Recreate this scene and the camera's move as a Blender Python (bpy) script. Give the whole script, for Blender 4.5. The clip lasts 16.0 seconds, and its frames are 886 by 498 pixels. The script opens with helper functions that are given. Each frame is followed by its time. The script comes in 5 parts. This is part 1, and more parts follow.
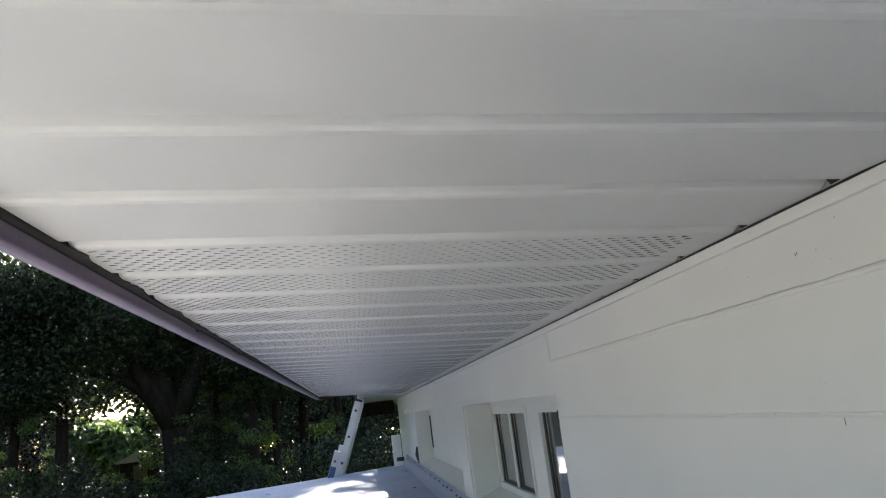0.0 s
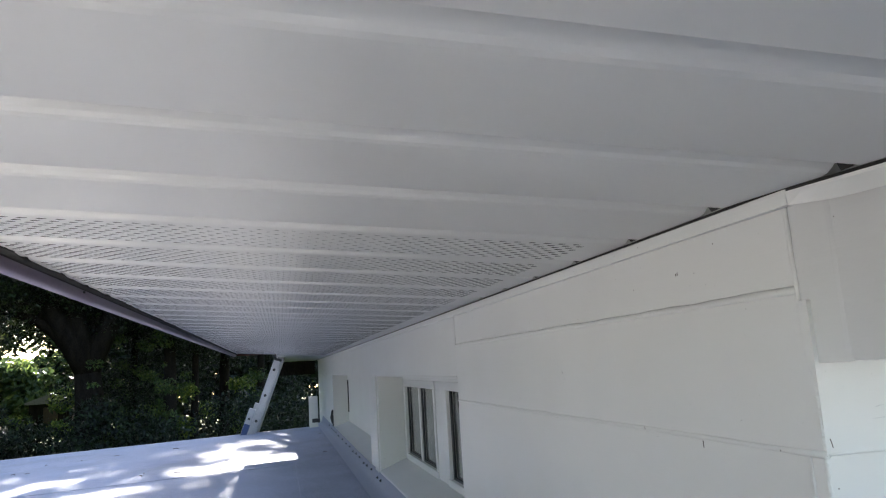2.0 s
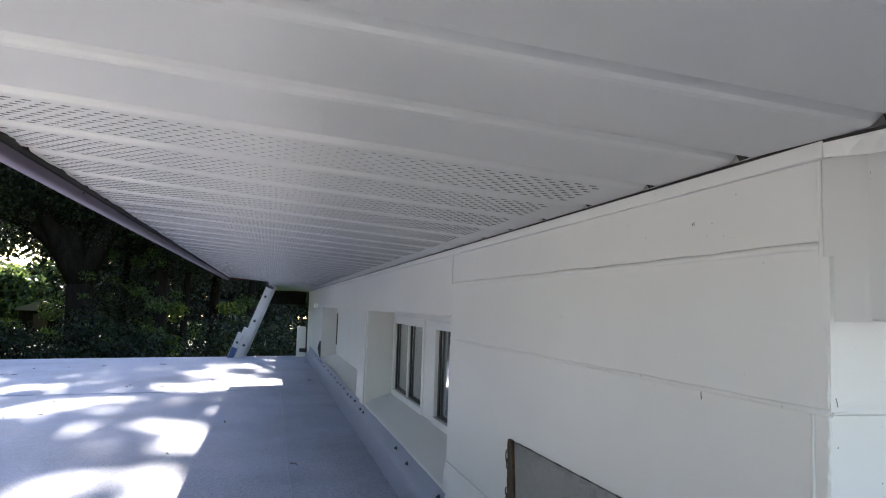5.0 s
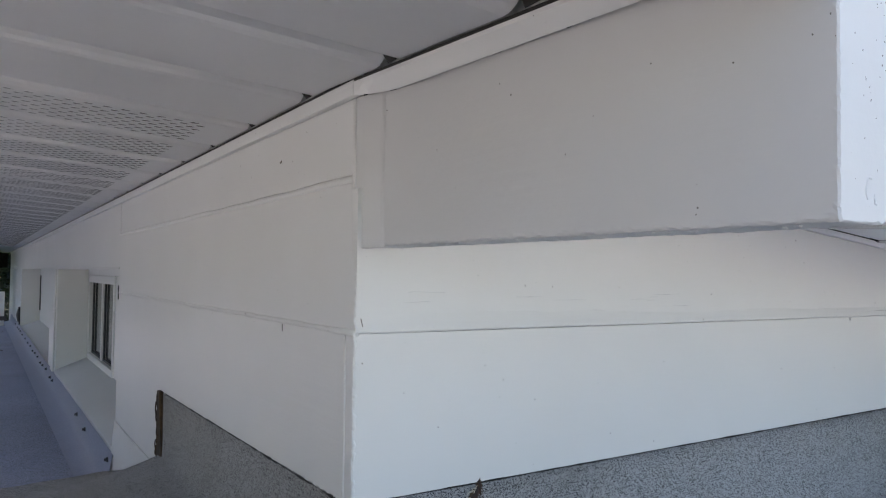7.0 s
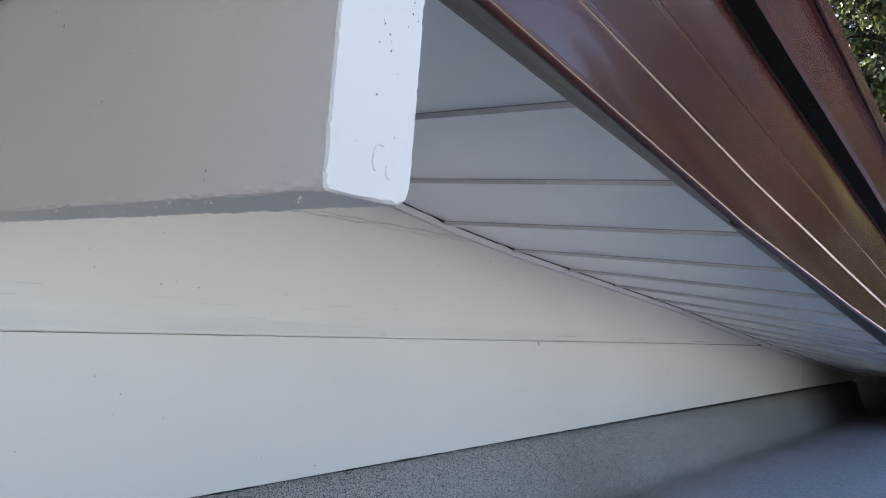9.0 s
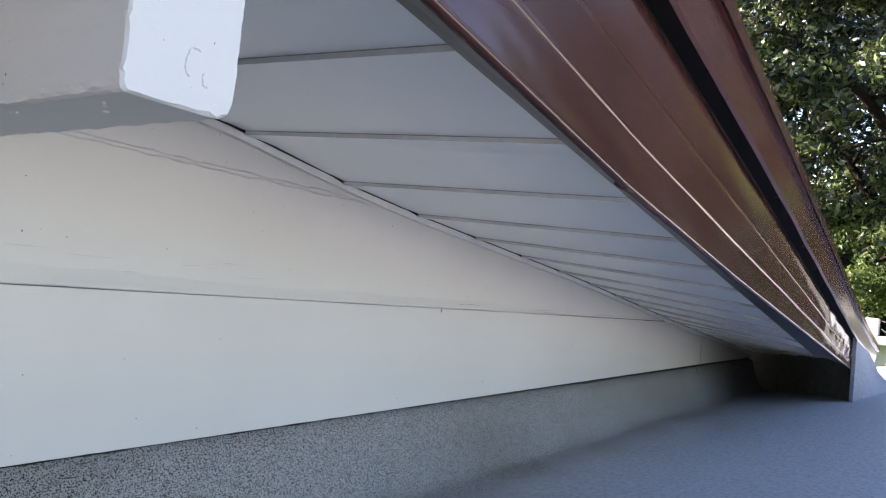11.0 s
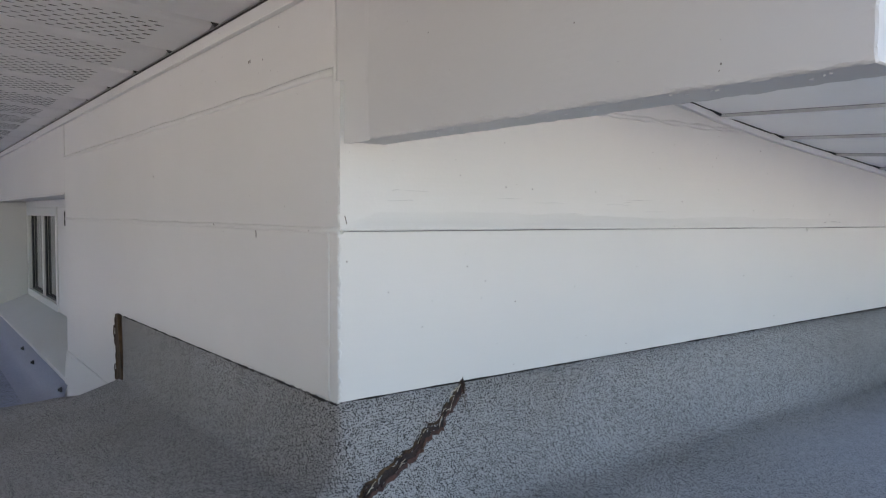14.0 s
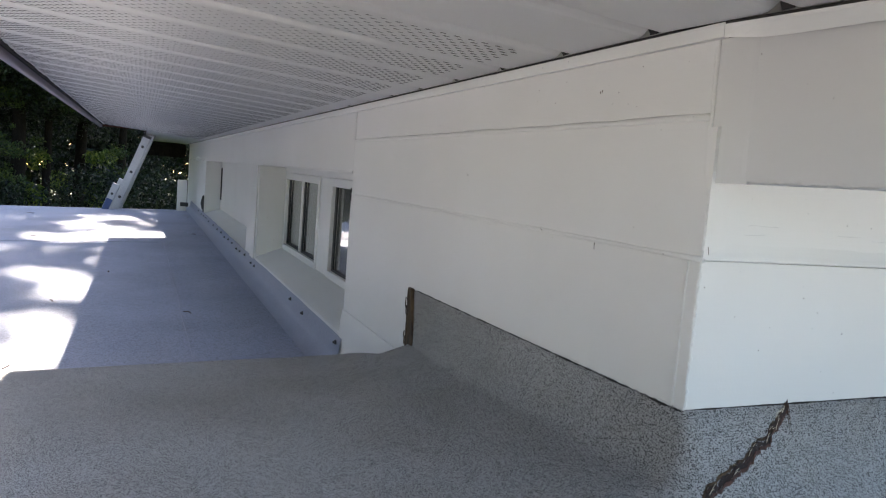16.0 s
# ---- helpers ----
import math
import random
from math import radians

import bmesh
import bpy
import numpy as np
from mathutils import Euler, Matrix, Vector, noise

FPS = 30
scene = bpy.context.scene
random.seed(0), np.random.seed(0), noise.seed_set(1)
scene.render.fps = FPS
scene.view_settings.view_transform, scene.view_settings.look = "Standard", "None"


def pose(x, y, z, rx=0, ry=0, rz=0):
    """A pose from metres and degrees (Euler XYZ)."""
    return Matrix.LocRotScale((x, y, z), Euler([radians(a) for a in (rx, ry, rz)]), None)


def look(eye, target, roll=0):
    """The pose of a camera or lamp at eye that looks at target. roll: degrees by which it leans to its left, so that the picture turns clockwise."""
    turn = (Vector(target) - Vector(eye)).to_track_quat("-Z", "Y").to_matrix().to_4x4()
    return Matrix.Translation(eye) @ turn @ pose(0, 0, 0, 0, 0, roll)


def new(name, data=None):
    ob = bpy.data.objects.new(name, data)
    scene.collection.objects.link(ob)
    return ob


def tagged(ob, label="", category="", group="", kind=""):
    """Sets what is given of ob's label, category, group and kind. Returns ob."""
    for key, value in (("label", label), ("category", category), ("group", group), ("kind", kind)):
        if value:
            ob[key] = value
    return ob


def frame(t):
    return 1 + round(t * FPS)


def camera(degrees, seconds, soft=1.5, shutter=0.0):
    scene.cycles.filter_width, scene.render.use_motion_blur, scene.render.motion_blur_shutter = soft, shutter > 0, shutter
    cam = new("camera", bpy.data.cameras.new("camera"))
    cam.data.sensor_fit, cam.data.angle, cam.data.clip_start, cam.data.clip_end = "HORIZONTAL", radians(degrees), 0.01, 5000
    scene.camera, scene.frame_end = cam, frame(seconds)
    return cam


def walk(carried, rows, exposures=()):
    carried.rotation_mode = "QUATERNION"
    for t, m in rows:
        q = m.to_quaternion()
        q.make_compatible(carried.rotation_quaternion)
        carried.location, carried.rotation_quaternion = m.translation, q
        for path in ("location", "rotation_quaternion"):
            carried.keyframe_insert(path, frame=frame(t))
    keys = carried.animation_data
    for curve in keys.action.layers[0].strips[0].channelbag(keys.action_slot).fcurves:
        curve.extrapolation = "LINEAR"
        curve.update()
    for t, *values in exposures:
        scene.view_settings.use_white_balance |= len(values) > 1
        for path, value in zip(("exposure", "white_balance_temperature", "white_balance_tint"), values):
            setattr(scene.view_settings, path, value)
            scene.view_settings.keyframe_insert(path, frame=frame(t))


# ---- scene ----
cam = camera(62.9, 16.0, soft=1.15)
PATH = [
    (0, (-0.584, -0.629, 0.394), (-0.302, 1.306, 0.818), -7.3),
    (0.5, (-0.522, -0.64, 0.393), (-0.197, 1.27, 0.89), -8.4),
    (1, (-0.469, -0.65, 0.404), (-0.026, 1.238, 0.89), -7.2),
    (1.5, (-0.475, -0.632, 0.415), (-0.03, 1.282, 0.786), -3.8),
    (2, (-0.508, -0.622, 0.434), (-0.062, 1.302, 0.746), -3.5),
    (2.5, (-0.516, -0.616, 0.432), (-0.079, 1.314, 0.718), -1.8),
    (3, (-0.527, -0.602, 0.434), (-0.108, 1.335, 0.705), -0.2),
    (5.5, (-0.514, -0.592, 0.395), (-0.014, 1.339, 0.547), 3.2),
    (6, (-0.444, -0.617, 0.380), (0.246, 1.254, 0.530), 3.1),
    (6.5, (-0.378, -0.656, 0.392), (0.519, 1.128, 0.493), 1.9),
    (7, (-0.328, -0.679, 0.387), (0.750, 1.004, 0.456), 0.7),
    (7.5, (-0.269, -0.714, 0.410), (0.944, 0.877, 0.463), -0.3),
    (8, (-0.196, -0.700, 0.395), (1.091, 0.828, 0.495), 0.8),
    (8.5, (-0.166, -0.696, 0.380), (1.273, 0.689, 0.498), 1.5),
    (9, (-0.159, -0.698, 0.376), (1.363, 0.591, 0.524), 4.2),
    (9.5, (-0.13, -0.706, 0.37), (1.462, 0.498, 0.504), 5.8),
    (10, (-0.115, -0.716, 0.363), (1.533, 0.412, 0.478), 5.9),
    (12.5, (-0.179, -0.717, 0.357), (1.416, 0.489, 0.368), 3.7),
    (13, (-0.229, -0.694, 0.347), (1.257, 0.644, 0.316), 2.4),
    (13.5, (-0.300, -0.671, 0.337), (1.038, 0.812, 0.243), 1.4),
    (14, (-0.354, -0.645, 0.342), (0.847, 0.951, 0.246), 0.3),
    (14.5, (-0.408, -0.624, 0.351), (0.652, 1.071, 0.279), 0.2),
    (15, (-0.457, -0.622, 0.365), (0.502, 1.133, 0.314), 1.1),
    (15.5, (-0.526, -0.627, 0.38), (0.314, 1.186, 0.309), 1.6),
    (16, (-0.588, -0.638, 0.392), (0.189, 1.195, 0.201), 4.6),
]
EXPOSURES = [(0, 3.82, 6800, 10), (1.5, 3.80, 6650, 12), (3, 3.77, 6550, 13), (5.5, 3.78, 6550, 15), (7.5, 3.52, 6750, 19), (10, 3.58, 6700, 18), (12.5, 3.68, 7050, 21), (14.5, 3.68, 7000, 19), (16, 3.80, 6900, 16)]
walk(cam, [(t, look(e, g, r)) for t, e, g, r in PATH], EXPOSURES)

# ---- world, sun ----
SUN_DIR = Vector((-0.205, 2.27, 1.0)).normalized()
world = bpy.data.worlds.new("sky_world")
scene.world = world
world.use_nodes = True
wn, wl = world.node_tree.nodes, world.node_tree.links
sky = wn.new("ShaderNodeTexSky")
sky.sky_type, sky.sun_disc = "NISHITA", False
sky.sun_elevation = math.asin(SUN_DIR.z)
sky.sun_rotation = math.atan2(SUN_DIR.x, SUN_DIR.y)
sky.air_density, sky.dust_density, sky.ozone_density = 1.0, 1.2, 1.0
wl.new(sky.outputs[0], wn["Background"].inputs[0])
wn["Background"].inputs[1].default_value = 0.055
sun_data = bpy.data.lights.new("sun", "SUN")
sun_data.energy, sun_data.angle, sun_data.color = 5.0, radians(0.55), (1.0, 0.95, 0.87)
sun = new("sun", sun_data)
sun.matrix_world = look((0, 20, 10), Vector((0, 20, 10)) - SUN_DIR)


# ---- materials ----
def nodes_of(name):
    m = bpy.data.materials.new(name)
    m.use_nodes = True
    return m, m.node_tree.nodes, m.node_tree.links, m.node_tree.nodes["Principled BSDF"]


def surface(name, colors, rough=0.6, metal=0.0, scale=8.0, fine=120.0, bump=0.15, depth=0.002, mix=0.5, rough_var=0.12, stretch=(1, 1, 1), per_object=0.0, specular=0.5):
    """Two-scale noise colour between two colours, uneven gloss and fine relief."""
    m, n, l, b = nodes_of(name)
    co = n.new("ShaderNodeTexCoord")
    mp = n.new("ShaderNodeMapping")
    mp.inputs["Scale"].default_value = stretch
    l.new(co.outputs["Object"], mp.inputs[0])
    big, small = n.new("ShaderNodeTexNoise"), n.new("ShaderNodeTexNoise")
    big.inputs["Scale"].default_value, big.inputs["Detail"].default_value = scale, 5
    small.inputs["Scale"].default_value, small.inputs["Detail"].default_value = fine, 3
    for k in (big, small):
        l.new(mp.outputs[0], k.inputs["Vector"])
    f = n.new("ShaderNodeMix")
    f.inputs[0].default_value = mix
    l.new(big.outputs[0], f.inputs[2])
    l.new(small.outputs[0], f.inputs[3])
    ramp = n.new("ShaderNodeValToRGB")
    ramp.color_ramp.elements[0].position, ramp.color_ramp.elements[1].position = 0.34, 0.66
    ramp.color_ramp.elements[0].color, ramp.color_ramp.elements[1].color = (*colors[0], 1), (*colors[1], 1)
    l.new(f.outputs[0], ramp.inputs[0])
    out = ramp.outputs[0]
    if per_object:
        info, hsv, mr = n.new("ShaderNodeObjectInfo"), n.new("ShaderNodeHueSaturation"), n.new("ShaderNodeMapRange")
        mr.inputs[3].default_value, mr.inputs[4].default_value = 1 - per_object, 1 + per_object
        l.new(info.outputs["Random"], mr.inputs[0])
        l.new(mr.outputs[0], hsv.inputs["Value"])
        l.new(out, hsv.inputs["Color"])
        out = hsv.outputs[0]
    l.new(out, b.inputs["Base Color"])
    r = n.new("ShaderNodeMapRange")
    r.inputs[3].default_value, r.inputs[4].default_value = max(rough - rough_var, 0.03), min(rough + rough_var, 1)
    l.new(big.outputs[0], r.inputs[0])
    l.new(r.outputs[0], b.inputs["Roughness"])
    b.inputs["Metallic"].default_value = metal
    b.inputs["Specular IOR Level"].default_value = specular
    bp = n.new("ShaderNodeBump")
    bp.inputs["Strength"].default_value, bp.inputs["Distance"].default_value = bump, depth
    l.new(f.outputs[0], bp.inputs["Height"])
    l.new(bp.outputs[0], b.inputs["Normal"])
    return m


def painted_boards(name, colors, seed):
    """House paint brushed on boards: faint long grain, roller texture, pinholes of dirt."""
    m, n, l, b = nodes_of(name)
    co = n.new("ShaderNodeTexCoord")
    grain_map = n.new("ShaderNodeMapping")
    grain_map.inputs["Scale"].default_value = (5, 5, 90)
    grain_map.inputs["Location"].default_value = (seed, seed, seed)
    l.new(co.outputs["Object"], grain_map.inputs[0])
    grain, stain, spots, roller = (n.new("ShaderNodeTexNoise") for _ in range(4))
    l.new(grain_map.outputs[0], grain.inputs["Vector"])
    for k, s, d in ((grain, 1.0, 4), (stain, 2.6, 4), (spots, 210.0, 1), (roller, 230.0, 2)):
        k.inputs["Scale"].default_value, k.inputs["Detail"].default_value = s, d
        if k is not grain:
            l.new(co.outputs["Object"], k.inputs["Vector"])
    ramp = n.new("ShaderNodeValToRGB")
    ramp.color_ramp.elements[0].position, ramp.color_ramp.elements[1].position = 0.3, 0.7
    ramp.color_ramp.elements[0].color, ramp.color_ramp.elements[1].color = (*colors[0], 1), (*colors[1], 1)
    l.new(stain.outputs[0], ramp.inputs[0])
    pin = n.new("ShaderNodeValToRGB")
    pin.color_ramp.elements[0].position, pin.color_ramp.elements[1].position = 0.80, 0.815
    pin.color_ramp.elements[0].color, pin.color_ramp.elements[1].color = (0, 0, 0, 1), (1, 1, 1, 1)
    l.new(spots.outputs[0], pin.inputs[0])
    dirt = n.new("ShaderNodeMix")
    dirt.data_type = "RGBA"
    dirt.inputs[7].default_value = (0.12, 0.11, 0.10, 1)
    l.new(pin.outputs[0], dirt.inputs[0])
    l.new(ramp.outputs[0], dirt.inputs[6])
    l.new(dirt.outputs[2], b.inputs["Base Color"])
    b.inputs["Roughness"].default_value = 0.42
    add = n.new("ShaderNodeMath")
    add.operation = "MULTIPLY_ADD"
    add.inputs[1].default_value = 0.35
    l.new(roller.outputs[0], add.inputs[0])
    l.new(grain.outputs[0], add.inputs[2])
    bp = n.new("ShaderNodeBump")
    bp.inputs["Strength"].default_value, bp.inputs["Distance"].default_value = 0.22, 0.0015
    l.new(add.outputs[0], bp.inputs["Height"])
    l.new(bp.outputs[0], b.inputs["Normal"])
    return m


def granules(name, light, dark, size, contrast=1.0, fleck_tone=0.16):
    """Mineral-surfaced roofing: each grain its own tone, small relief, soft large stains."""
    m, n, l, b = nodes_of(name)
    co = n.new("ShaderNodeTexCoord")
    cell, cloud, stain = n.new("ShaderNodeTexVoronoi"), n.new("ShaderNodeTexNoise"), n.new("ShaderNodeTexNoise")
    cell.inputs["Scale"].default_value = 1 / size
    cloud.inputs["Scale"].default_value, cloud.inputs["Detail"].default_value = 0.7 / size, 2
    stain.inputs["Scale"].default_value, stain.inputs["Detail"].default_value = 2.2, 6
    for k in (cell, cloud, stain):
        l.new(co.outputs["Object"], k.inputs["Vector"])
    bw = n.new("ShaderNodeSeparateColor")
    l.new(cell.outputs["Color"], bw.inputs[0])
    mixv = n.new("ShaderNodeMath")
    mixv.operation = "MULTIPLY_ADD"
    mixv.inputs[1].default_value = 0.62
    l.new(bw.outputs[0], mixv.inputs[0])
    half = n.new("ShaderNodeMath")
    half.operation = "MULTIPLY"
    half.inputs[1].default_value = 0.14
    l.new(cloud.outputs[0], half.inputs[0])
    l.new(half.outputs[0], mixv.inputs[2])
    ramp = n.new("ShaderNodeValToRGB")
    e = ramp.color_ramp.elements
    e[0].position, e[1].position = 0.09, 0.23
    e[0].color, e[1].color = (*dark, 1), (*light, 1)
    top = e.new(0.8)
    top.color = (*[min(c * 1.35, 1) for c in light], 1)
    l.new(mixv.outputs[0], ramp.inputs[0])
    fleck, fsep, reach, near = n.new("ShaderNodeTexVoronoi"), n.new("ShaderNodeSeparateColor"), n.new("ShaderNodeMapRange"), n.new("ShaderNodeMath")
    fleck.inputs["Scale"].default_value = 0.66 / size
    l.new(co.outputs["Object"], fleck.inputs["Vector"])
    l.new(fleck.outputs["Color"], fsep.inputs[0])
    reach.inputs[1].default_value, reach.inputs[2].default_value = 0.05, 1.0
    reach.inputs[3].default_value, reach.inputs[4].default_value = 0.0, 0.68
    l.new(fsep.outputs[1], reach.inputs[0])
    near.operation = "LESS_THAN"
    l.new(fleck.outputs["Distance"], near.inputs[0])
    l.new(reach.outputs[0], near.inputs[1])
    framp = n.new("ShaderNodeValToRGB")
    framp.color_ramp.elements[0].color, framp.color_ramp.elements[1].color = (1, 1, 1, 1), (fleck_tone, fleck_tone, fleck_tone, 1)
    l.new(near.outputs[0], framp.inputs[0])
    flecked = n.new("ShaderNodeMix")
    flecked.data_type, flecked.blend_type = "RGBA", "MULTIPLY"
    flecked.inputs[0].default_value = 1.0
    l.new(ramp.outputs[0], flecked.inputs[6])
    l.new(framp.outputs[0], flecked.inputs[7])
    tint = n.new("ShaderNodeMix")
    tint.data_type, tint.blend_type = "RGBA", "MULTIPLY"
    tint.inputs[0].default_value = contrast
    sr = n.new("ShaderNodeValToRGB")
    sr.color_ramp.elements[0].position, sr.color_ramp.elements[1].position = 0.32, 0.62
    sr.color_ramp.elements[0].color, sr.color_ramp.elements[1].color = (0.72, 0.70, 0.66, 1), (1, 1, 1, 1)
    l.new(stain.outputs[0], sr.inputs[0])
    l.new(flecked.outputs[2], tint.inputs[6])
    l.new(sr.outputs[0], tint.inputs[7])
    l.new(tint.outputs[2], b.inputs["Base Color"])
    b.inputs["Roughness"].default_value = 0.9
    bp = n.new("ShaderNodeBump")
    bp.inputs["Strength"].default_value, bp.inputs["Distance"].default_value = 0.7, size * 0.6
    l.new(cell.outputs["Distance"], bp.inputs["Height"])
    bp.invert = True
    l.new(bp.outputs[0], b.inputs["Normal"])
    return m


def leaf_material(name, dark, light, gloss=0.35, glow=0.35, shine=0.22):
    m, n, l, b = nodes_of(name)
    geo = n.new("ShaderNodeNewGeometry")
    ramp = n.new("ShaderNodeValToRGB")
    ramp.color_ramp.elements[0].color, ramp.color_ramp.elements[1].color = (*dark, 1), (*light, 1)
    ramp.color_ramp.elements[0].position, ramp.color_ramp.elements[1].position = 0.38, 0.97
    l.new(geo.outputs["Random Per Island"], ramp.inputs[0])
    l.new(ramp.outputs[0], b.inputs["Base Color"])
    b.inputs["Roughness"].default_value = gloss
    b.inputs["Specular IOR Level"].default_value = shine
    tr = n.new("ShaderNodeBsdfTranslucent")
    hsv = n.new("ShaderNodeHueSaturation")
    hsv.inputs["Hue"].default_value, hsv.inputs["Value"].default_value = 0.475, 1.9
    l.new(ramp.outputs[0], hsv.inputs["Color"])
    l.new(hsv.outputs[0], tr.inputs[0])
    mx = n.new("ShaderNodeMixShader")
    mx.inputs[0].default_value = glow
    l.new(b.outputs[0], mx.inputs[1])
    l.new(tr.outputs[0], mx.inputs[2])
    l.new(mx.outputs[0], n["Material Output"].inputs[0])
    return m


def glass_material(name):
    m, n, l, b = nodes_of(name)
    b.inputs["Base Color"].default_value = (0.9, 0.93, 0.92, 1)
    b.inputs["Roughness"].default_value = 0.03
    b.inputs["Transmission Weight"].default_value = 1.0
    b.inputs["IOR"].default_value = 1.45
    return m


M_WALL = painted_boards("white_house_paint", ((0.530, 0.530, 0.508), (0.566, 0.566, 0.545)), 1.0)
M_BEAM = painted_boards("white_beam_paint", ((0.455, 0.458, 0.448), (0.495, 0.498, 0.487)), 7.0)
M_SOFFIT = surface("white_aluminium_soffit", ((0.85, 0.855, 0.85), (0.88, 0.885, 0.88)), 0.30, 0.0, 1.4, 60, 0.03, 0.001, 0.2, 0.04, per_object=0.012, specular=0.45)
# greyer than the soffit: the shade on the lap step is in this colour
M_LAP = surface("shaded_soffit_lap", ((0.45, 0.45, 0.455), (0.57, 0.57, 0.57)), 0.6, 0.0, 5, 70, 0.05)
M_BOARD_END = surface("weathered_olive_board", ((0.16, 0.16, 0.135), (0.34, 0.335, 0.29)), 0.85, 0.0, 7, 60, 0.3)
M_JOINT = surface("grey_joint_line", ((0.27, 0.27, 0.27), (0.42, 0.42, 0.42)), 0.8, 0.0, 6, 80, 0.2)
M_SLIT = surface("dark_vent_slit", ((0.05, 0.05, 0.05), (0.12, 0.12, 0.12)), 0.9)
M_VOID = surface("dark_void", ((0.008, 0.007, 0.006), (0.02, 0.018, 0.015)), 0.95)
M_JCH = surface("white_j_channel", ((0.60, 0.60, 0.59), (0.66, 0.66, 0.65)), 0.4, 0.0, 3, 90, 0.05)
M_BROWN = surface("brown_coated_aluminium", ((0.046, 0.0165, 0.0145), (0.060, 0.0215, 0.0185)), 0.17, 0.0, 3, 45, 0.0, 0.001, 0.1, 0.02, specular=0.27)
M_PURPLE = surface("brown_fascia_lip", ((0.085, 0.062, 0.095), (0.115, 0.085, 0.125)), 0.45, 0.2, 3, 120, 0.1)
M_WHITE_ROOF = granules("white_coated_roof", (0.215, 0.234, 0.297), (0.163, 0.179, 0.226), 0.004, 0.6, 0.9)
M_FLASH = surface("grey_blue_flashing_coat", ((0.15, 0.17, 0.225), (0.22, 0.24, 0.30)), 0.5, 0.0, 6, 120, 0.2)
M_ROT = surface("rotten_wood", ((0.005, 0.003, 0.002), (0.088, 0.052, 0.023)), 0.9, 0.0, 40, 200, 0.8, 0.006, 0.5, stretch=(1, 1, 0.25))
M_CRACK = surface("torn_felt_edge", ((0.005, 0.003, 0.002), (0.035, 0.015, 0.009)), 0.7, 0.0, 40, 260, 0.9, 0.004)
M_RUST = surface("red_brown_felt", ((0.018, 0.007, 0.005), (0.085, 0.034, 0.022)), 0.75, 0.0, 60, 300, 0.9, 0.003)
M_STRAW = surface("dry_fibre", ((0.30, 0.25, 0.18), (0.5, 0.45, 0.36)), 0.9, 0.0, 40, 260, 0.4, 0.001)
M_ALU = surface("ladder_aluminium", ((0.28, 0.285, 0.30), (0.40, 0.405, 0.42)), 0.45, 0.6, 5, 140, 0.1)
M_BLUE = surface("blue_ladder_label", ((0.015, 0.035, 0.10), (0.03, 0.06, 0.16)), 0.5)
M_BLACK = surface("black_rubber", ((0.012, 0.012, 0.013), (0.03, 0.03, 0.032)), 0.6)
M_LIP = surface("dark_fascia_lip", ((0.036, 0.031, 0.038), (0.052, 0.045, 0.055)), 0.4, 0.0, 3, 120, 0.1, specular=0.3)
M_GLASS = glass_material("window_glass")
M_SCREEN = surface("insect_screen", ((0.16, 0.16, 0.155), (0.22, 0.22, 0.21)), 0.8, 0.0, 3, 300, 0.3)
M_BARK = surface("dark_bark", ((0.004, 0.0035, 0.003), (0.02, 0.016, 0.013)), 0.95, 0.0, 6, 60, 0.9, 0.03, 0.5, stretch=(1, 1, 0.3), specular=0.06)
# leaf colours hold shade and sun: near-black for shaded foliage, brighter for lit
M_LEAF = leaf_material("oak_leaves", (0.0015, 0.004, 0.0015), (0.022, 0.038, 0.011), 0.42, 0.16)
M_LEAF_FAR = leaf_material("shade_toned_leaves", (0.002, 0.005, 0.002), (0.014, 0.026, 0.008), 0.5, 0.2)
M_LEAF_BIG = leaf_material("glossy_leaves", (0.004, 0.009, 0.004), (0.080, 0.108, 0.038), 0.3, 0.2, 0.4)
M_LEAF_SUN = leaf_material("sun_toned_leaves", (0.03, 0.06, 0.012), (0.14, 0.19, 0.035), 0.5, 0.45)
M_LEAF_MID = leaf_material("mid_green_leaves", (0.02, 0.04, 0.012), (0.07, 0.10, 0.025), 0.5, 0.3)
M_GRASS = surface("sunlit_lawn", ((0.035, 0.055, 0.014), (0.075, 0.10, 0.026)), 0.95, 0.0, 0.15, 3, 0.4, 0.05, specular=0.04)
M_ROOM = surface("dim_room_wall", ((0.10, 0.095, 0.09), (0.14, 0.13, 0.12)), 0.9)
M_SHINGLE = surface("grey_roof_shingle", ((0.10, 0.10, 0.10), (0.17, 0.165, 0.16)), 0.9, 0.0, 4, 60, 0.5, 0.004)
M_STUCCO = surface("white_stucco", ((0.40, 0.395, 0.38), (0.47, 0.465, 0.45)), 0.85, 0.0, 3, 60, 0.4, 0.004)
M_ORANGE = surface("orange_brown_blind", ((0.30, 0.12, 0.05), (0.42, 0.19, 0.08)), 0.7)
M_SHED = surface("weathered_shed_wood", ((0.10, 0.093, 0.085), (0.19, 0.175, 0.16)), 0.9)


# ---- mesh helpers ----
def mesh_object(name, bm, material, smooth=False):
    me = bpy.data.meshes.new(name)
    bmesh.ops.recalc_face_normals(bm, faces=bm.faces)
    bm.to_mesh(me)
    bm.free()
    me.materials.append(material)
    if smooth:
        me.shade_smooth()
    return new(name, me)


def part(name, bm, material, parent, label="", smooth=False):
    ob = mesh_object(name, bm, material, smooth)
    ob.parent = parent
    return tagged(ob, label)


def thing(name, label, category, group="", kind="", at=(0, 0, 0)):
    ob = new(name)
    ob.location = at
    ob.empty_display_size = 0.05
    return tagged(ob, label, category, group, kind)


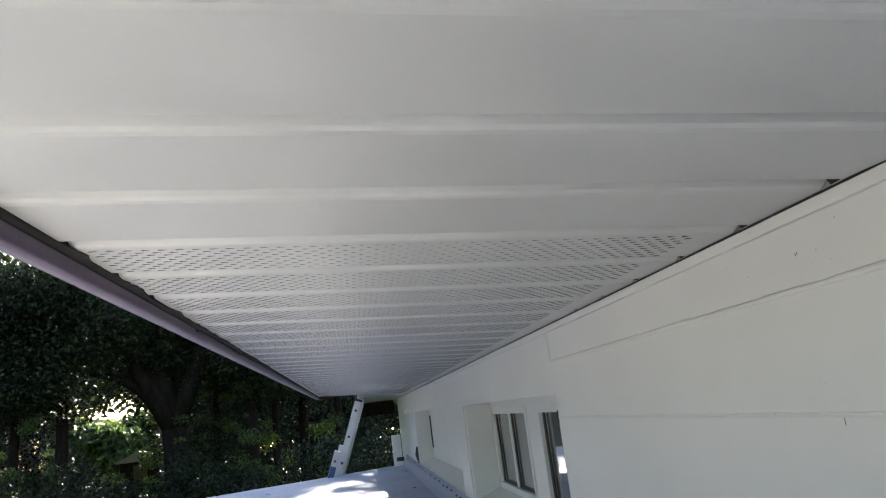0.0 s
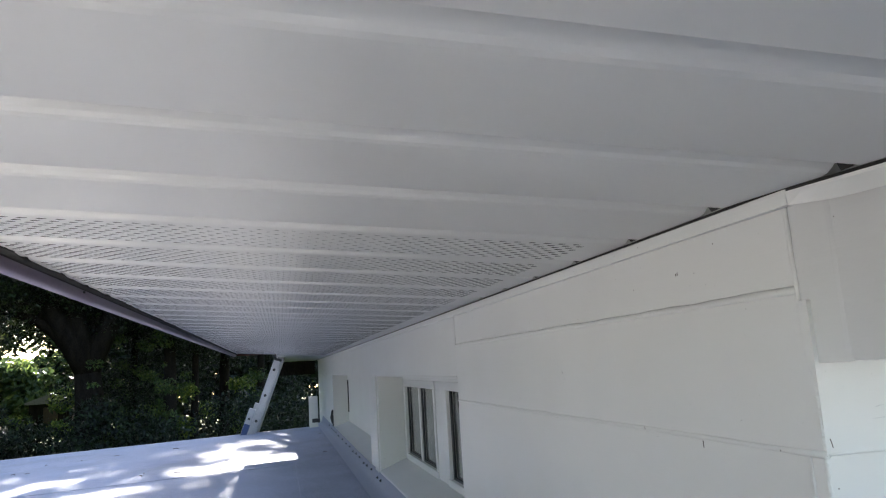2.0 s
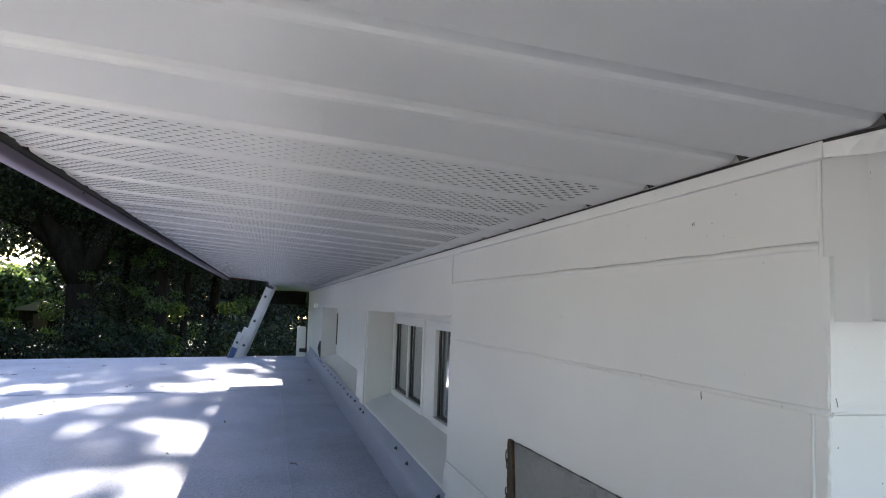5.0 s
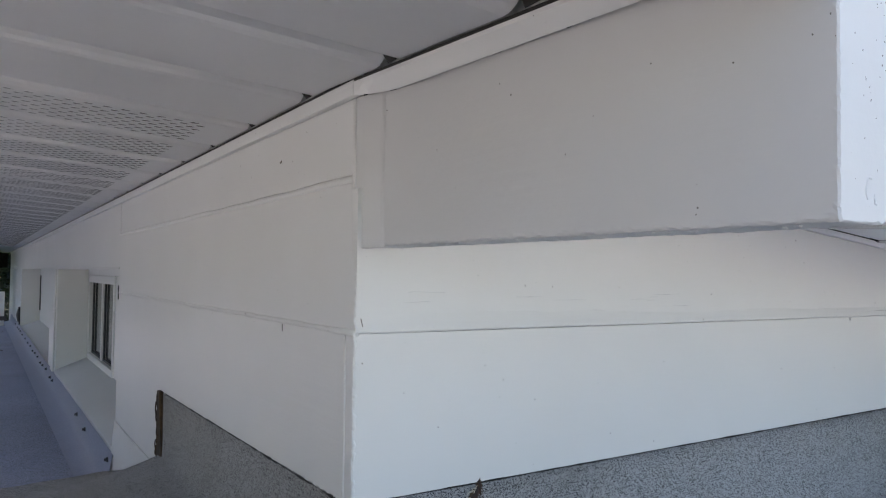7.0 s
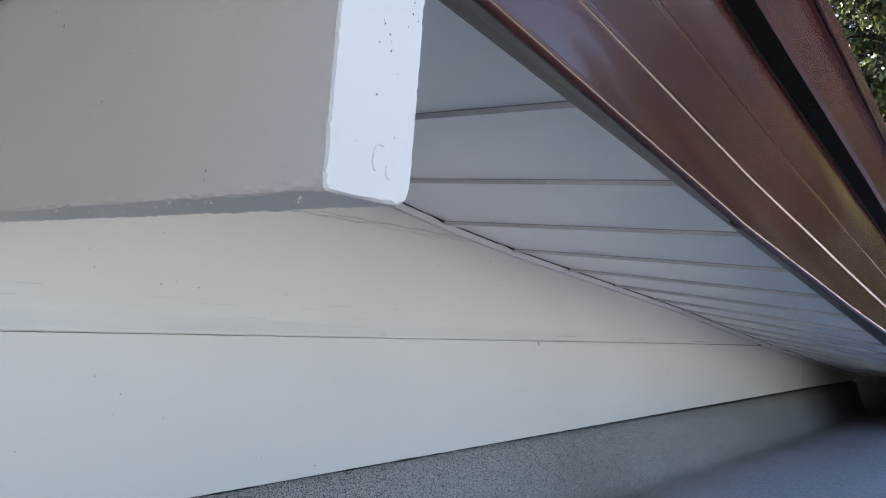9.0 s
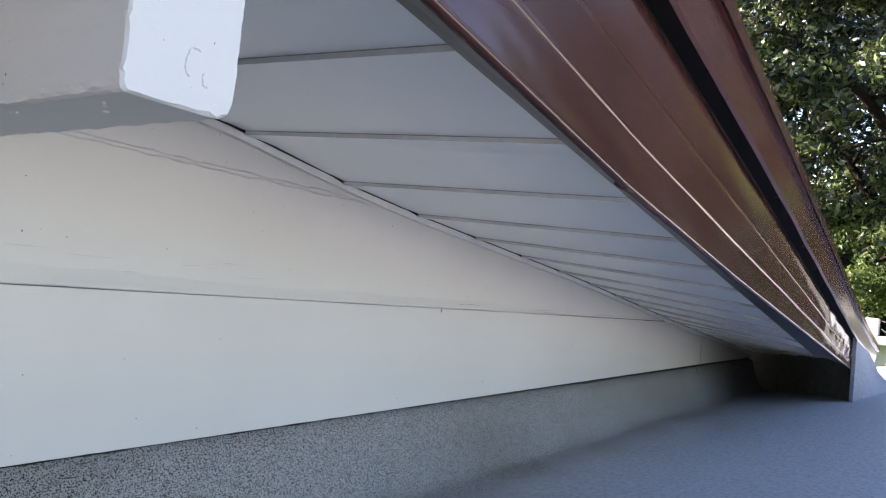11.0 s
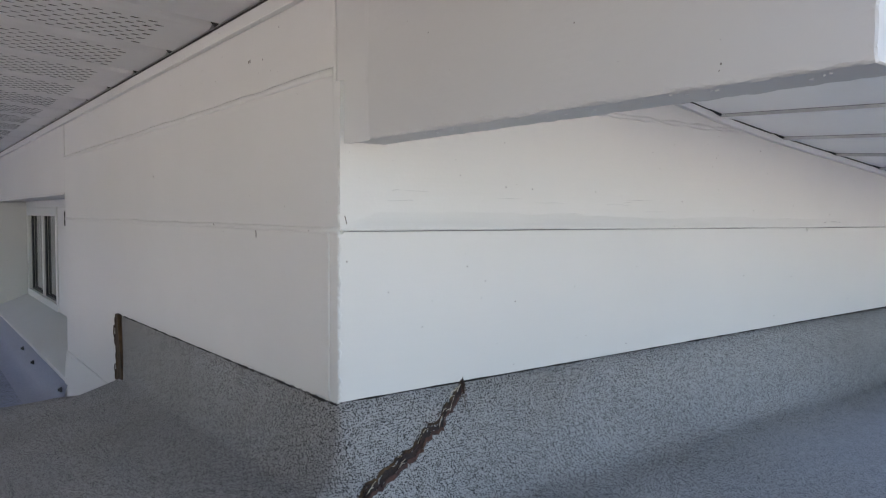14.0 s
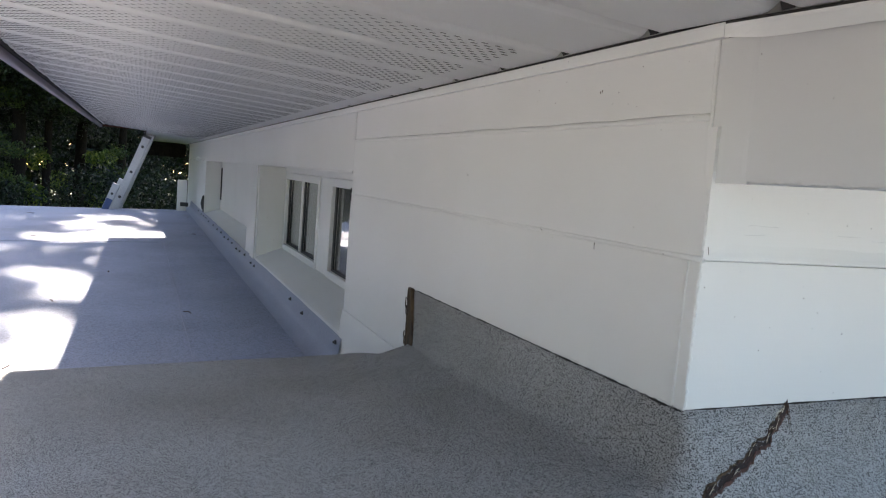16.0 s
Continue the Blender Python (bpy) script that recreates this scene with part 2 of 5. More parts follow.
def add_box(bm, x0, x1, y0, y1, z0, z1, bevel=0.0, segments=2):
    m = Matrix.Translation(((x0 + x1) / 2, (y0 + y1) / 2, (z0 + z1) / 2)) @ Matrix.Diagonal((x1 - x0, y1 - y0, z1 - z0, 1))
    r = bmesh.ops.create_cube(bm, size=1, matrix=m)
    if bevel:
        edges = list({e for v in r["verts"] for e in v.link_edges})
        bmesh.ops.bevel(bm, geom=edges, offset=bevel, segments=segments, profile=0.5, affect="EDGES")
    return bm


def box(*a, **k):
    return add_box(bmesh.new(), *a, **k)


def prism(points, axis, a, b, bevel=0.0, segments=2):
    """A closed outline of 2D points, drawn out along an axis from a to b."""
    bm = bmesh.new()

    def place(p, d):
        u, v = p
        return {"x": (d, u, v), "y": (u, d, v), "z": (u, v, d)}[axis]
    first = [bm.verts.new(place(p, a)) for p in points]
    last = [bm.verts.new(place(p, b)) for p in points]
    n = len(points)
    bm.faces.new(first)
    bm.faces.new(last[::-1])
    for i in range(n):
        bm.faces.new((first[i], first[(i + 1) % n], last[(i + 1) % n], last[i]))
    if bevel:
        bmesh.ops.bevel(bm, geom=list(bm.edges), offset=bevel, segments=segments, profile=0.5, affect="EDGES")
    return bm


def add_tube(bm, points, radii, sides=8, cap=True):
    """A tapered tube along points."""
    rings = []
    pts = [Vector(p) for p in points]
    for i, p in enumerate(pts):
        d = (pts[min(i + 1, len(pts) - 1)] - pts[max(i - 1, 0)]).normalized()
        side = d.cross(Vector((0.31, 0.17, 0.93))).normalized()
        up = d.cross(side)
        rings.append([bm.verts.new(p + radii[i] * (math.cos(a) * side + math.sin(a) * up)) for a in (2 * math.pi * k / sides for k in range(sides))])
    for a, b in zip(rings, rings[1:]):
        for k in range(sides):
            bm.faces.new((a[k], a[(k + 1) % sides], b[(k + 1) % sides], b[k]))
    if cap:
        bm.faces.new(rings[0][::-1])
        bm.faces.new(rings[-1])
    return bm


def tube(points, radii, sides=8):
    return add_tube(bmesh.new(), points, radii, sides)


def ribbon(points, half, wobble=0.0, seed=0):
    """A thin rounded ridge along points, slightly uneven."""
    rng = random.Random(seed)
    return tube(points, [half * (1 + wobble * (rng.random() - 0.5)) for _ in points], 6)


def steps(a, b, n):
    return [a + (b - a) * i / (n - 1) for i in range(n)]


def swept(sections):
    bm = bmesh.new()
    cols = [[bm.verts.new(p) for p in s] for s in sections]
    for a, b in zip(cols, cols[1:]):
        for k in range(len(a) - 1):
            bm.faces.new((a[k], a[k + 1], b[k + 1], b[k]))
    return bm


# ---- large structure: flat roofs and ground ----
def lerp_table(table, x):
    for (xa, a), (xb, b) in zip(table, table[1:]):
        if x <= xb:
            return a + (b - a) * max(0.0, (x - xa) / (xb - xa))
    return table[-1][1]


def grey_height(x, y):
    """Mineral sheet round the house corner: a sloping deck that turns up against both walls."""
    base = 0.045 - 0.085 * min(max(y, 0), 1.1) - 0.03 * min(max(-x, 0), 3) - 0.004 * max(x, 0)
    d = math.hypot(min(x, 0), min(y, 0)) if (x < 0 and y < 0) else max(0.0, -x if y >= 0 else -y)
    west = 1.0 if y >= 0 else (0.0 if x >= 0 else -x / max(-x - y, 1e-6))
    top = 0.153 - 0.003 * west - 0.012 * max(0, y)
    if x <= 0.02 and y > 0.897:
        top = top + (base + 0.02 - top) * min(1.0, (y - 0.897) / 0.008)
    tight = min(1.0, max(0.0, (y - 0.45) / 0.35))
    steep = max(0.0, 1 - d / (0.028 - 0.022 * tight))
    west_lift = 0.75 * steep ** 2 + 0.25 * max(0.0, 1 - d / 0.28) ** 2
    south_lift = max(0.0, 1 - d / 0.095) ** 2.1
    bumps = 0.004 * noise.noise((x * 5, y * 5, 0.3)) + 0.0015 * noise.noise((x * 25, y * 25, 3.3))
    rise = 0.080 * min(1.0, max(0.0, (x - 1.3) / 1.3)) * min(1.0, max(0.0, (-y - 0.08) / 0.42)) ** 1.3
    base += rise * max(0.0, 1 - max(0.0, -y - 0.6) / 4)
    return base + (top - base) * (west * west_lift + (1 - west) * south_lift) + bumps * min(1, d * 12)


def grey_roof():
    xs = steps(-10, -0.3, 36)[:-1] + steps(-0.3, 0.012, 27)[:-2] + [-0.006, -0.003, 0.0005] + steps(0.012, 0.3, 16)[:-1] + steps(0.3, 6.3, 50)
    ys = steps(-10, -0.3, 36)[:-1] + steps(-0.3, 0.012, 27)[:-1] + steps(0.012, 0.895, 30) + [0.8975, 0.902, 0.906, 0.92, 0.95, 0.98, 1.02]
    bm = bmesh.new()
    grid = {}
    for i, x in enumerate(xs):
        for j, y in enumerate(ys):
            if not (x > 0.013 and y > 0.013):
                edge = y
                if j == len(ys) - 1:
                    edge = y + 0.012 * noise.noise((x * 3, 1.7, 0)) - 0.05 * max(0, x + 0.09) / 0.09
                grid[i, j] = bm.verts.new((x, edge, grey_height(x, y)))
    for i in range(len(xs) - 1):
        for j in range(len(ys) - 1):
            keys = ((i, j), (i + 1, j), (i + 1, j + 1), (i, j + 1))
            if all(k in grid for k in keys):
                bm.faces.new([grid[k] for k in keys])
    rim = [e for e in bm.edges if e.is_boundary and all(v.co.y > 0.95 for v in e.verts)]
    ext = bmesh.ops.extrude_edge_only(bm, edges=rim)
    for v in (g for g in ext["geom"] if isinstance(g, bmesh.types.BMVert)):
        v.co.z = -0.33
        v.co.y -= 0.01
    return mesh_object("flat_roof_upper", bm, M_GREY_MIX, True)


def grey_mix():
    """Cap sheet that is bare at the turned-up edge and brushed with a pale coat on the open deck; an unseen white area
    further out is added as a reflector.
    """
    m = granules("grey_cap_sheet_part_coated", (0.295, 0.295, 0.296), (0.10, 0.099, 0.097), 0.0009, 1.0, 0.03)
    n, l = m.node_tree.nodes, m.node_tree.links
    b = n["Principled BSDF"]
    old = b.inputs["Base Color"].links[0].from_socket
    co, sep, wob = n.new("ShaderNodeTexCoord"), n.new("ShaderNodeSeparateXYZ"), n.new("ShaderNodeTexNoise")
    wob.inputs["Scale"].default_value, wob.inputs["Detail"].default_value = 6, 4
    l.new(co.outputs["Object"], sep.inputs[0])
    l.new(co.outputs["Object"], wob.inputs["Vector"])
    add = n.new("ShaderNodeMath")
    add.operation = "MULTIPLY_ADD"
    add.inputs[1].default_value = 0.12
    l.new(wob.outputs[0], add.inputs[0])
    l.new(sep.outputs[1], add.inputs[2])
    mr = n.new("ShaderNodeMapRange")
    mr.interpolation_type = "SMOOTHSTEP"
    mr.inputs[1].default_value, mr.inputs[2].default_value = -0.03, -0.16
    l.new(add.outputs[0], mr.inputs[0])
    mrx = n.new("ShaderNodeMapRange")
    mrx.interpolation_type = "SMOOTHSTEP"
    mrx.inputs[1].default_value, mrx.inputs[2].default_value = 0.1, 1.2
    l.new(sep.outputs[0], mrx.inputs[0])
    mul = n.new("ShaderNodeMath")
    mul.operation = "MULTIPLY"
    l.new(mr.outputs[0], mul.inputs[0])
    l.new(mrx.outputs[0], mul.inputs[1])
    # mask of the added white reflector area, out of view to the south
    away = n.new("ShaderNodeMapRange")
    away.interpolation_type = "SMOOTHSTEP"
    away.inputs[1].default_value, away.inputs[2].default_value = -1.15, -1.7
    l.new(add.outputs[0], away.inputs[0])
    east_of = n.new("ShaderNodeMapRange")
    east_of.interpolation_type = "SMOOTHSTEP"
    east_of.inputs[1].default_value, east_of.inputs[2].default_value = -0.5, 0.4
    l.new(sep.outputs[0], east_of.inputs[0])
    bounce_mask = n.new("ShaderNodeMath")
    bounce_mask.operation = "MULTIPLY"
    l.new(away.outputs[0], bounce_mask.inputs[0])
    l.new(east_of.outputs[0], bounce_mask.inputs[1])
    away = bounce_mask
    most = n.new("ShaderNodeMath")
    most.operation = "MAXIMUM"
    l.new(mul.outputs[0], most.inputs[0])
    l.new(away.outputs[0], most.inputs[1])
    coat = n.new("ShaderNodeMix")
    coat.data_type = "RGBA"
    fine = n.new("ShaderNodeTexNoise")
    fine.inputs["Scale"].default_value = 130
    l.new(co.outputs["Object"], fine.inputs["Vector"])
    fr = n.new("ShaderNodeValToRGB")
    fr.color_ramp.elements[0].position, fr.color_ramp.elements[1].position = 0.3, 0.6
    fr.color_ramp.elements[0].color, fr.color_ramp.elements[1].color = (0.22, 0.235, 0.28, 1), (0.31, 0.325, 0.37, 1)
    l.new(fine.outputs[0], fr.inputs[0])
    # near-white only on the unseen deck, to bounce sun onto wall and soffit
    white = n.new("ShaderNodeMix")
    white.data_type = "RGBA"
    white.inputs[7].default_value = (0.84, 0.84, 0.82, 1)
    l.new(away.outputs[0], white.inputs[0])
    l.new(fr.outputs[0], white.inputs[6])
    l.new(most.outputs[0], coat.inputs[0])
    l.new(old, coat.inputs[6])
    l.new(white.outputs[2], coat.inputs[7])
    l.new(coat.outputs[2], b.inputs["Base Color"])
    return m


M_GREY_MIX = grey_mix()
tagged(grey_roof(), "grey granular mineral roofing sheet turned up against walls", "flat roof", kind="structure")


def white_roof_z(x, y=0.0):
    return -0.2 + 0.03 * x


def white_roof():
    bm = bmesh.new()
    xs, ys = steps(-7, 0.02, 50), steps(0.9, 8.3, 60)
    rows = [[bm.verts.new((x, y, white_roof_z(x) + 0.004 * noise.noise((x * 1.3, y * 1.3, 5)))) for y in ys] for x in xs]
    for a, b in zip(rows, rows[1:]):
        for j in range(len(ys) - 1):
            bm.faces.new((a[j], b[j], b[j + 1], a[j + 1]))
    rim = [e for e in bm.edges if e.is_boundary and all(v.co.y > 8.29 for v in e.verts)]
    ext = bmesh.ops.extrude_edge_only(bm, edges=rim)
    for v in (g for g in ext["geom"] if isinstance(g, bmesh.types.BMVert)):
        v.co.z -= 0.2
    return mesh_object("flat_roof_lower", bm, M_WHITE_ROOF, True)


lower_roof = tagged(white_roof(), "pale blue-white coated flat roof with dappled sun", "flat roof", kind="structure")
seam_pts = [(-0.42 + 0.006 * noise.noise((0, y * 2, 0)), y, white_roof_z(-0.42) + 0.003) for y in steps(1.1, 8.25, 40)]
part("seam", ribbon(seam_pts, 0.0013, 0.9, 2), M_FLASH, lower_roof, "thin raised lap seam")
part("seam", ribbon([(x, 4.85 + 0.01 * noise.noise((x * 3, 0, 4)), white_roof_z(x) + 0.002) for x in steps(-6.5, -0.45, 24)], 0.0015, 0.9, 3), M_FLASH, lower_roof, "thin raised lap seam")

ground_bm = bmesh.new()
gx, gy = steps(-140, 140, 29), steps(-140, 140, 29)
grow = [[ground_bm.verts.new((x, y, -2.9 + 0.25 * noise.noise((x * 0.05, y * 0.05, 1)))) for y in gy] for x in gx]
for a, b in zip(grow, grow[1:]):
    for j in range(len(gy) - 1):
        ground_bm.faces.new((a[j], b[j], b[j + 1], a[j + 1]))
tagged(mesh_object("ground", ground_bm, M_GRASS, True), "yellow-green sunlit lawn below the house", "lawn", kind="structure")


# ---- west wall, with the window bays ----
SOFFIT_Z, WALL_END = 0.59, 9.6


def soffit_z(x):
    return SOFFIT_Z - 0.0705 * x


def sag_south(y):
    """The eave soffit dips a little past the house corner."""
    return 0.045 * max(0.0, 0.05 - y)


wall_w = tagged(mesh_object("wall_west", box(0.014, 0.12, 0.014, 1.47, -0.3, 0.60), M_VOID), "white painted board wall under the eave", "wall", kind="structure")
BV = 0.0016
part("board", prism([(0.0120, 0.4865), (1.488, 0.4865), (1.488, 0.611), (0.0140, 0.611)], "x", 0.0020, 0.0135, BV), M_WALL, wall_w)
part("board", prism([(0.001, 0.3265), (1.488, 0.3265), (1.488, 0.4835), (0.012, 0.4835), (0.011, 0.412), (0.001, 0.400)], "x", 0, 0.013, BV), M_WALL, wall_w)
part("board", prism([(0.020, 0.147), (0.9185, 0.137), (0.9185, -0.028), (1.492, -0.028), (1.492, 0.3235), (0.020, 0.3235)], "x", 0.0, 0.0126, 0.002), M_WALL, wall_w)
part("board", prism([(0.0, -0.0275), (0.013, -0.0275), (0.013, -0.30), (-0.016, -0.30), (-0.004, -0.06)], "y", 0.93, 1.502, 0.002), M_WALL, wall_w)
part("caulk_bead", ribbon([(-0.0004, y, -0.028) for y in steps(0.93, 1.49, 20)], 0.0028, 0.6, 31), M_WALL, wall_w, smooth=True)
part("corner_board", box(-0.0012, 0.014, 0.0004, 0.0185, 0.148, 0.324, bevel=BV), M_WALL, wall_w)
part("rotten_board_end", prism([(0.921, 0.1375), (0.900, 0.1375), (0.885, 0.08), (0.862, -0.01), (0.918, -0.02)], "x", -0.0075, 0.0126, 0.0015), M_ROT, wall_w, "bare brown rotten wood edge")
rot_rng = random.Random(19)
for k in range(9):
    y, z = rot_rng.uniform(0.900, 0.926), 0.004 + 0.014 * k
    part("splinter", ribbon([(-0.0078, y, z), (-0.0084, y + rot_rng.uniform(-0.004, 0.004), z + 0.008), (-0.0078, y + rot_rng.uniform(-0.005, 0.005), z + rot_rng.uniform(0.014, 0.026))], rot_rng.uniform(0.0008, 0.0019), 0.8, k), M_CRACK if k % 2 else M_ROT, wall_w, "dark splinter of rotten wood")
part("backing", box(0.0126, 0.0138, 0.01, 1.45, -0.02, 0.15), M_VOID, wall_w)


def bead_line(x, ya, yb, z, half, seed):
    return ribbon([(x, y, z + 0.0012 * noise.noise((y * 7, seed, 0))) for y in steps(ya, yb, 50)], half, 0.3, seed)


part("caulk_bead", bead_line(0.0022, 0.012, 1.486, 0.485, 0.0048, 5), M_WALL, wall_w, smooth=True)
part("caulk_bead", bead_line(0.0018, 0.0, 1.486, 0.325, 0.0042, 6), M_WALL, wall_w, smooth=True)
part("caulk_bead", ribbon([(-0.0005, 0.0195 + 0.001 * noise.noise((z * 30, 0, 0)), z) for z in steps(0.15, 0.322, 16)], 0.0025, 0.7, 8), M_WALL, wall_w, smooth=True)

part("header", box(0.0003, 0.10, 1.489, WALL_END, 0.392, 0.611, bevel=0.002), M_WALL, wall_w)
part("header_lip", box(-0.0012, 0.02, 1.49, 6.9, 0.388, 0.3945, bevel=0.001), M_WALL, wall_w)
part("post", box(0.0, 0.20, 3.335, 3.74, -0.14, 0.391, bevel=0.004), M_WALL, wall_w)
part("post_trim", box(-0.009, -0.0002, 3.36, 3.50, -0.12, 0.387, bevel=0.003), M_WALL, wall_w)
part("bay_back", box(0.15, 0.28, 3.741, 6.83, -0.2, 0.391), M_WALL, wall_w)
part("slit", box(0.144, 0.15, 6.74, 6.81, 0.02, 0.33), M_VOID, wall_w, "dark gap at the window edge")
part("jamb", box(0.0, 0.24, 6.82, 6.949, -0.2, 0.391, bevel=0.003), M_WALL, wall_w)
part("end_wall", box(0.0004, 0.10, 6.95, WALL_END, -0.25, 0.391, bevel=0.002), M_WALL, wall_w)
part("reveal", box(0.013, 0.20, 1.44, 1.486, -0.14, 0.391, bevel=0.002), M_WALL, wall_w)
part("sill", prism([(-0.004, -0.105), (0.165, -0.040), (0.165, -0.14), (-0.004, -0.14)], "y", 1.50, 3.334, 0.003), M_WALL, wall_w, "white painted sloping sill")
part("sill", prism([(-0.004, -0.125), (0.16, -0.07), (0.16, -0.17), (-0.004, -0.17)], "y", 3.741, 6.819, 0.003), M_WALL, wall_w, "white painted sloping sill")
part("sill_bed", box(0.0, 0.21, 1.5, 6.9, -0.3, -0.172), M_VOID, wall_w)
part("ceiling_of_bay", box(0.101, 0.30, 1.49, 7.0, 0.393, 0.43), M_WALL, wall_w)
part("dark_notch", box(-0.0015, 0.01, 1.485, 1.499, 0.305, 0.345, bevel=0.003), M_VOID, wall_w, "chipped dark hole at the board edge")


def window(name, ya, yb, za, zb, x, label):
    """A sliding window in the bay: outer frame, meeting rail, panes and screens."""
    w = thing(name, label, "window", kind="structure", at=(x, ya, za))
    inv = Matrix.Translation((-x, -ya, -za))

    def put(nm, bm, mat, lab=""):
        bm.transform(inv)
        return part(nm, bm, mat, w, lab)
    put("window_frame", box(x - 0.012, x + 0.03, ya - 0.03, yb + 0.03, zb, zb + 0.035, bevel=0.003), M_WALL)
    put("window_frame", box(x - 0.012, x + 0.03, ya - 0.03, yb + 0.03, za - 0.035, za, bevel=0.003), M_WALL)
    for y in (ya - 0.03, yb):
        put("window_frame", box(x - 0.012, x + 0.03, y, y + 0.03, za, zb, bevel=0.003), M_WALL)
    mid = (ya + yb) / 2
    put("meeting_rail", box(x - 0.004, x + 0.028, mid - 0.012, mid + 0.012, za, zb, bevel=0.002), M_WALL)
    for a, b in ((ya, mid - 0.012), (mid + 0.012, yb)):
        put("gasket", box(x + 0.004, x + 0.012, b - 0.022, b, za, zb), M_BLACK, "black rubber seal")
        put("gasket", box(x + 0.004, x + 0.012, a, b, za, za + 0.010), M_BLACK, "black rubber seal")
        pane = put("pane", box(x + 0.014, x + 0.018, a, b - 0.022, za + 0.01, zb), M_GLASS, "clear glass pane")
        pane.visible_shadow = False
        put("screen", box(x + 0.022, x + 0.024, a, b, za, zb), M_SCREEN, "grey insect screen")
    return w


window("window_1", 2.545, 3.29, -0.022, 0.326, 0.15, "white framed sliding window with grey screens")
win2 = window("window_2", 1.60, 2.285, -0.022, 0.326, 0.15, "white framed window with dark glass half hidden")
part("bay_wall", box(0.152, 0.28, 1.45, 1.569, -0.14, 0.391), M_WALL, wall_w)
part("window_post", box(0.143, 0.28, 2.317, 2.513, -0.058, 0.361, bevel=0.003), M_WALL, wall_w)
part("bay_wall", box(0.138, 0.28, 1.5, 3.334, 0.3615, 0.391), M_WALL, wall_w)
room = thing("wall_interior", "dim plain room behind the windows", "wall", kind="structure")
part("room_shell", box(0.30, 3.0, 0.2, 9.0, -0.31, -0.30), M_ROOM, room)
part("room_shell", box(1.2, 1.25, 0.2, 9.0, -0.3, 0.42), M_ROOM, room)

# ---- south wall ----
RAKE = [(-1.0, 0.70), (0, 0.572), (0.46, 0.521), (0.644, 0.491), (0.83, 0.469), (1.53, 0.403), (2.33, 0.312), (3.73, 0.174), (4.6, 0.09)]
LIP_IN = [(-1.0, 0.625), (0, 0.549), (2.13, 0.270), (2.75, 0.232), (3.8, 0.16)]
LIP_OUT = [(-1.0, 0.612), (0, 0.537), (0.49, 0.463), (0.93, 0.411), (2.73, 0.217), (3.8, 0.12)]
FASCIA_TOP = [(-1.0, 0.80), (0, 0.706), (0.49, 0.637), (1.14, 0.548), (2.52, 0.345), (2.75, 0.315), (4.0, 0.17)]


def rake_z(x):
    return lerp_table(RAKE, x)


def strip_wall(xs, low, high, y0, y1):
    """A board between two sloping lines, y0 in front."""
    bm = bmesh.new()
    cols = []
    for x in xs:
        lo, hi = low(x), max(high(x), low(x) + 0.002)
        cols.append([bm.verts.new((x, y, z)) for y, z in ((y0, lo), (y1, lo), (y1, hi), (y0, hi))])
    for a, b in zip(cols, cols[1:]):
        for k in range(4):
            bm.faces.new((a[k], a[(k + 1) % 4], b[(k + 1) % 4], b[k]))
    bm.faces.new(cols[0])
    bm.faces.new(cols[-1][::-1])
    return bm


wall_s = tagged(mesh_object("wall_south", strip_wall(steps(0.015, 3.7, 20), lambda x: -0.3, lambda x: rake_z(x) + 0.005, 0.014, 0.10), M_VOID), "white painted gable wall with cracked horizontal joint", "wall", kind="structure")


def joint_z(x):
    """The long joint between the two boards, which runs slightly downhill."""
    return 0.3248 - 0.0030 * x


part("board", strip_wall(steps(0.0005, 2.735, 30), lambda x: 0.150 + 0.004 * x, lambda x: min(joint_z(x) - 0.0013 - 0.0012 * min(1.0, max(0.0, (x - 1.2) / 0.9)), rake_z(x)), 0.0, 0.013), M_WALL, wall_s)
part("board", strip_wall(steps(2.739, 3.71, 8), lambda x: 0.161, lambda x: min(joint_z(x) - 0.0022, rake_z(x)), 0.001, 0.013), M_WALL, wall_s)
part("board", strip_wall(steps(0.0006, 2.26, 30), lambda x: joint_z(x) + 0.0018, lambda x: min(0.4745, rake_z(x)), -0.0016, 0.013), M_WALL, wall_s)
part("board", strip_wall(steps(0.063, 0.84, 14), lambda x: 0.4765, lambda x: rake_z(x) + 0.004, -0.0025, 0.013), M_WALL, wall_s)


def board_nose():
    """Swollen lower edge of the upper board, thick with old paint that lifts along a wavy line."""
    rows = []
    for x in steps(0.003, 2.2, 260):
        fade = (1 - 0.55 * x / 2.2) * min(1.0, 0.25 + x / 0.06)
        zj = joint_z(x) + 0.0005 * noise.noise((x * 9, 0, 7))
        h = (0.0150 + 0.0055 * noise.noise((x * 3.1, 3, 0)) + 0.002 * noise.noise((x * 17, 6, 0))) * fade
        d = (0.0030 + 0.0022 * noise.noise((x * 5, 2, 0))) * fade
        lift = 0.0007 * max(0.0, noise.noise((x * 6, 9, 3)) + 0.25)
        rows.append([(x, 0.004, zj), (x, -0.0014 - 0.75 * d, zj - 0.0004), (x, -0.0016 - d, zj + 0.0012), (x, -0.0016 - 0.9 * d, zj + 0.22 * h), (x, -0.0016 - 0.62 * d, zj + 0.45 * h), (x, -0.0016 - 0.34 * d - lift, zj + 0.70 * h), (x, -0.0016 - 0.12 * d - lift, zj + h), (x, -0.0014, zj + 1.45 * h)])
    return swept(rows)


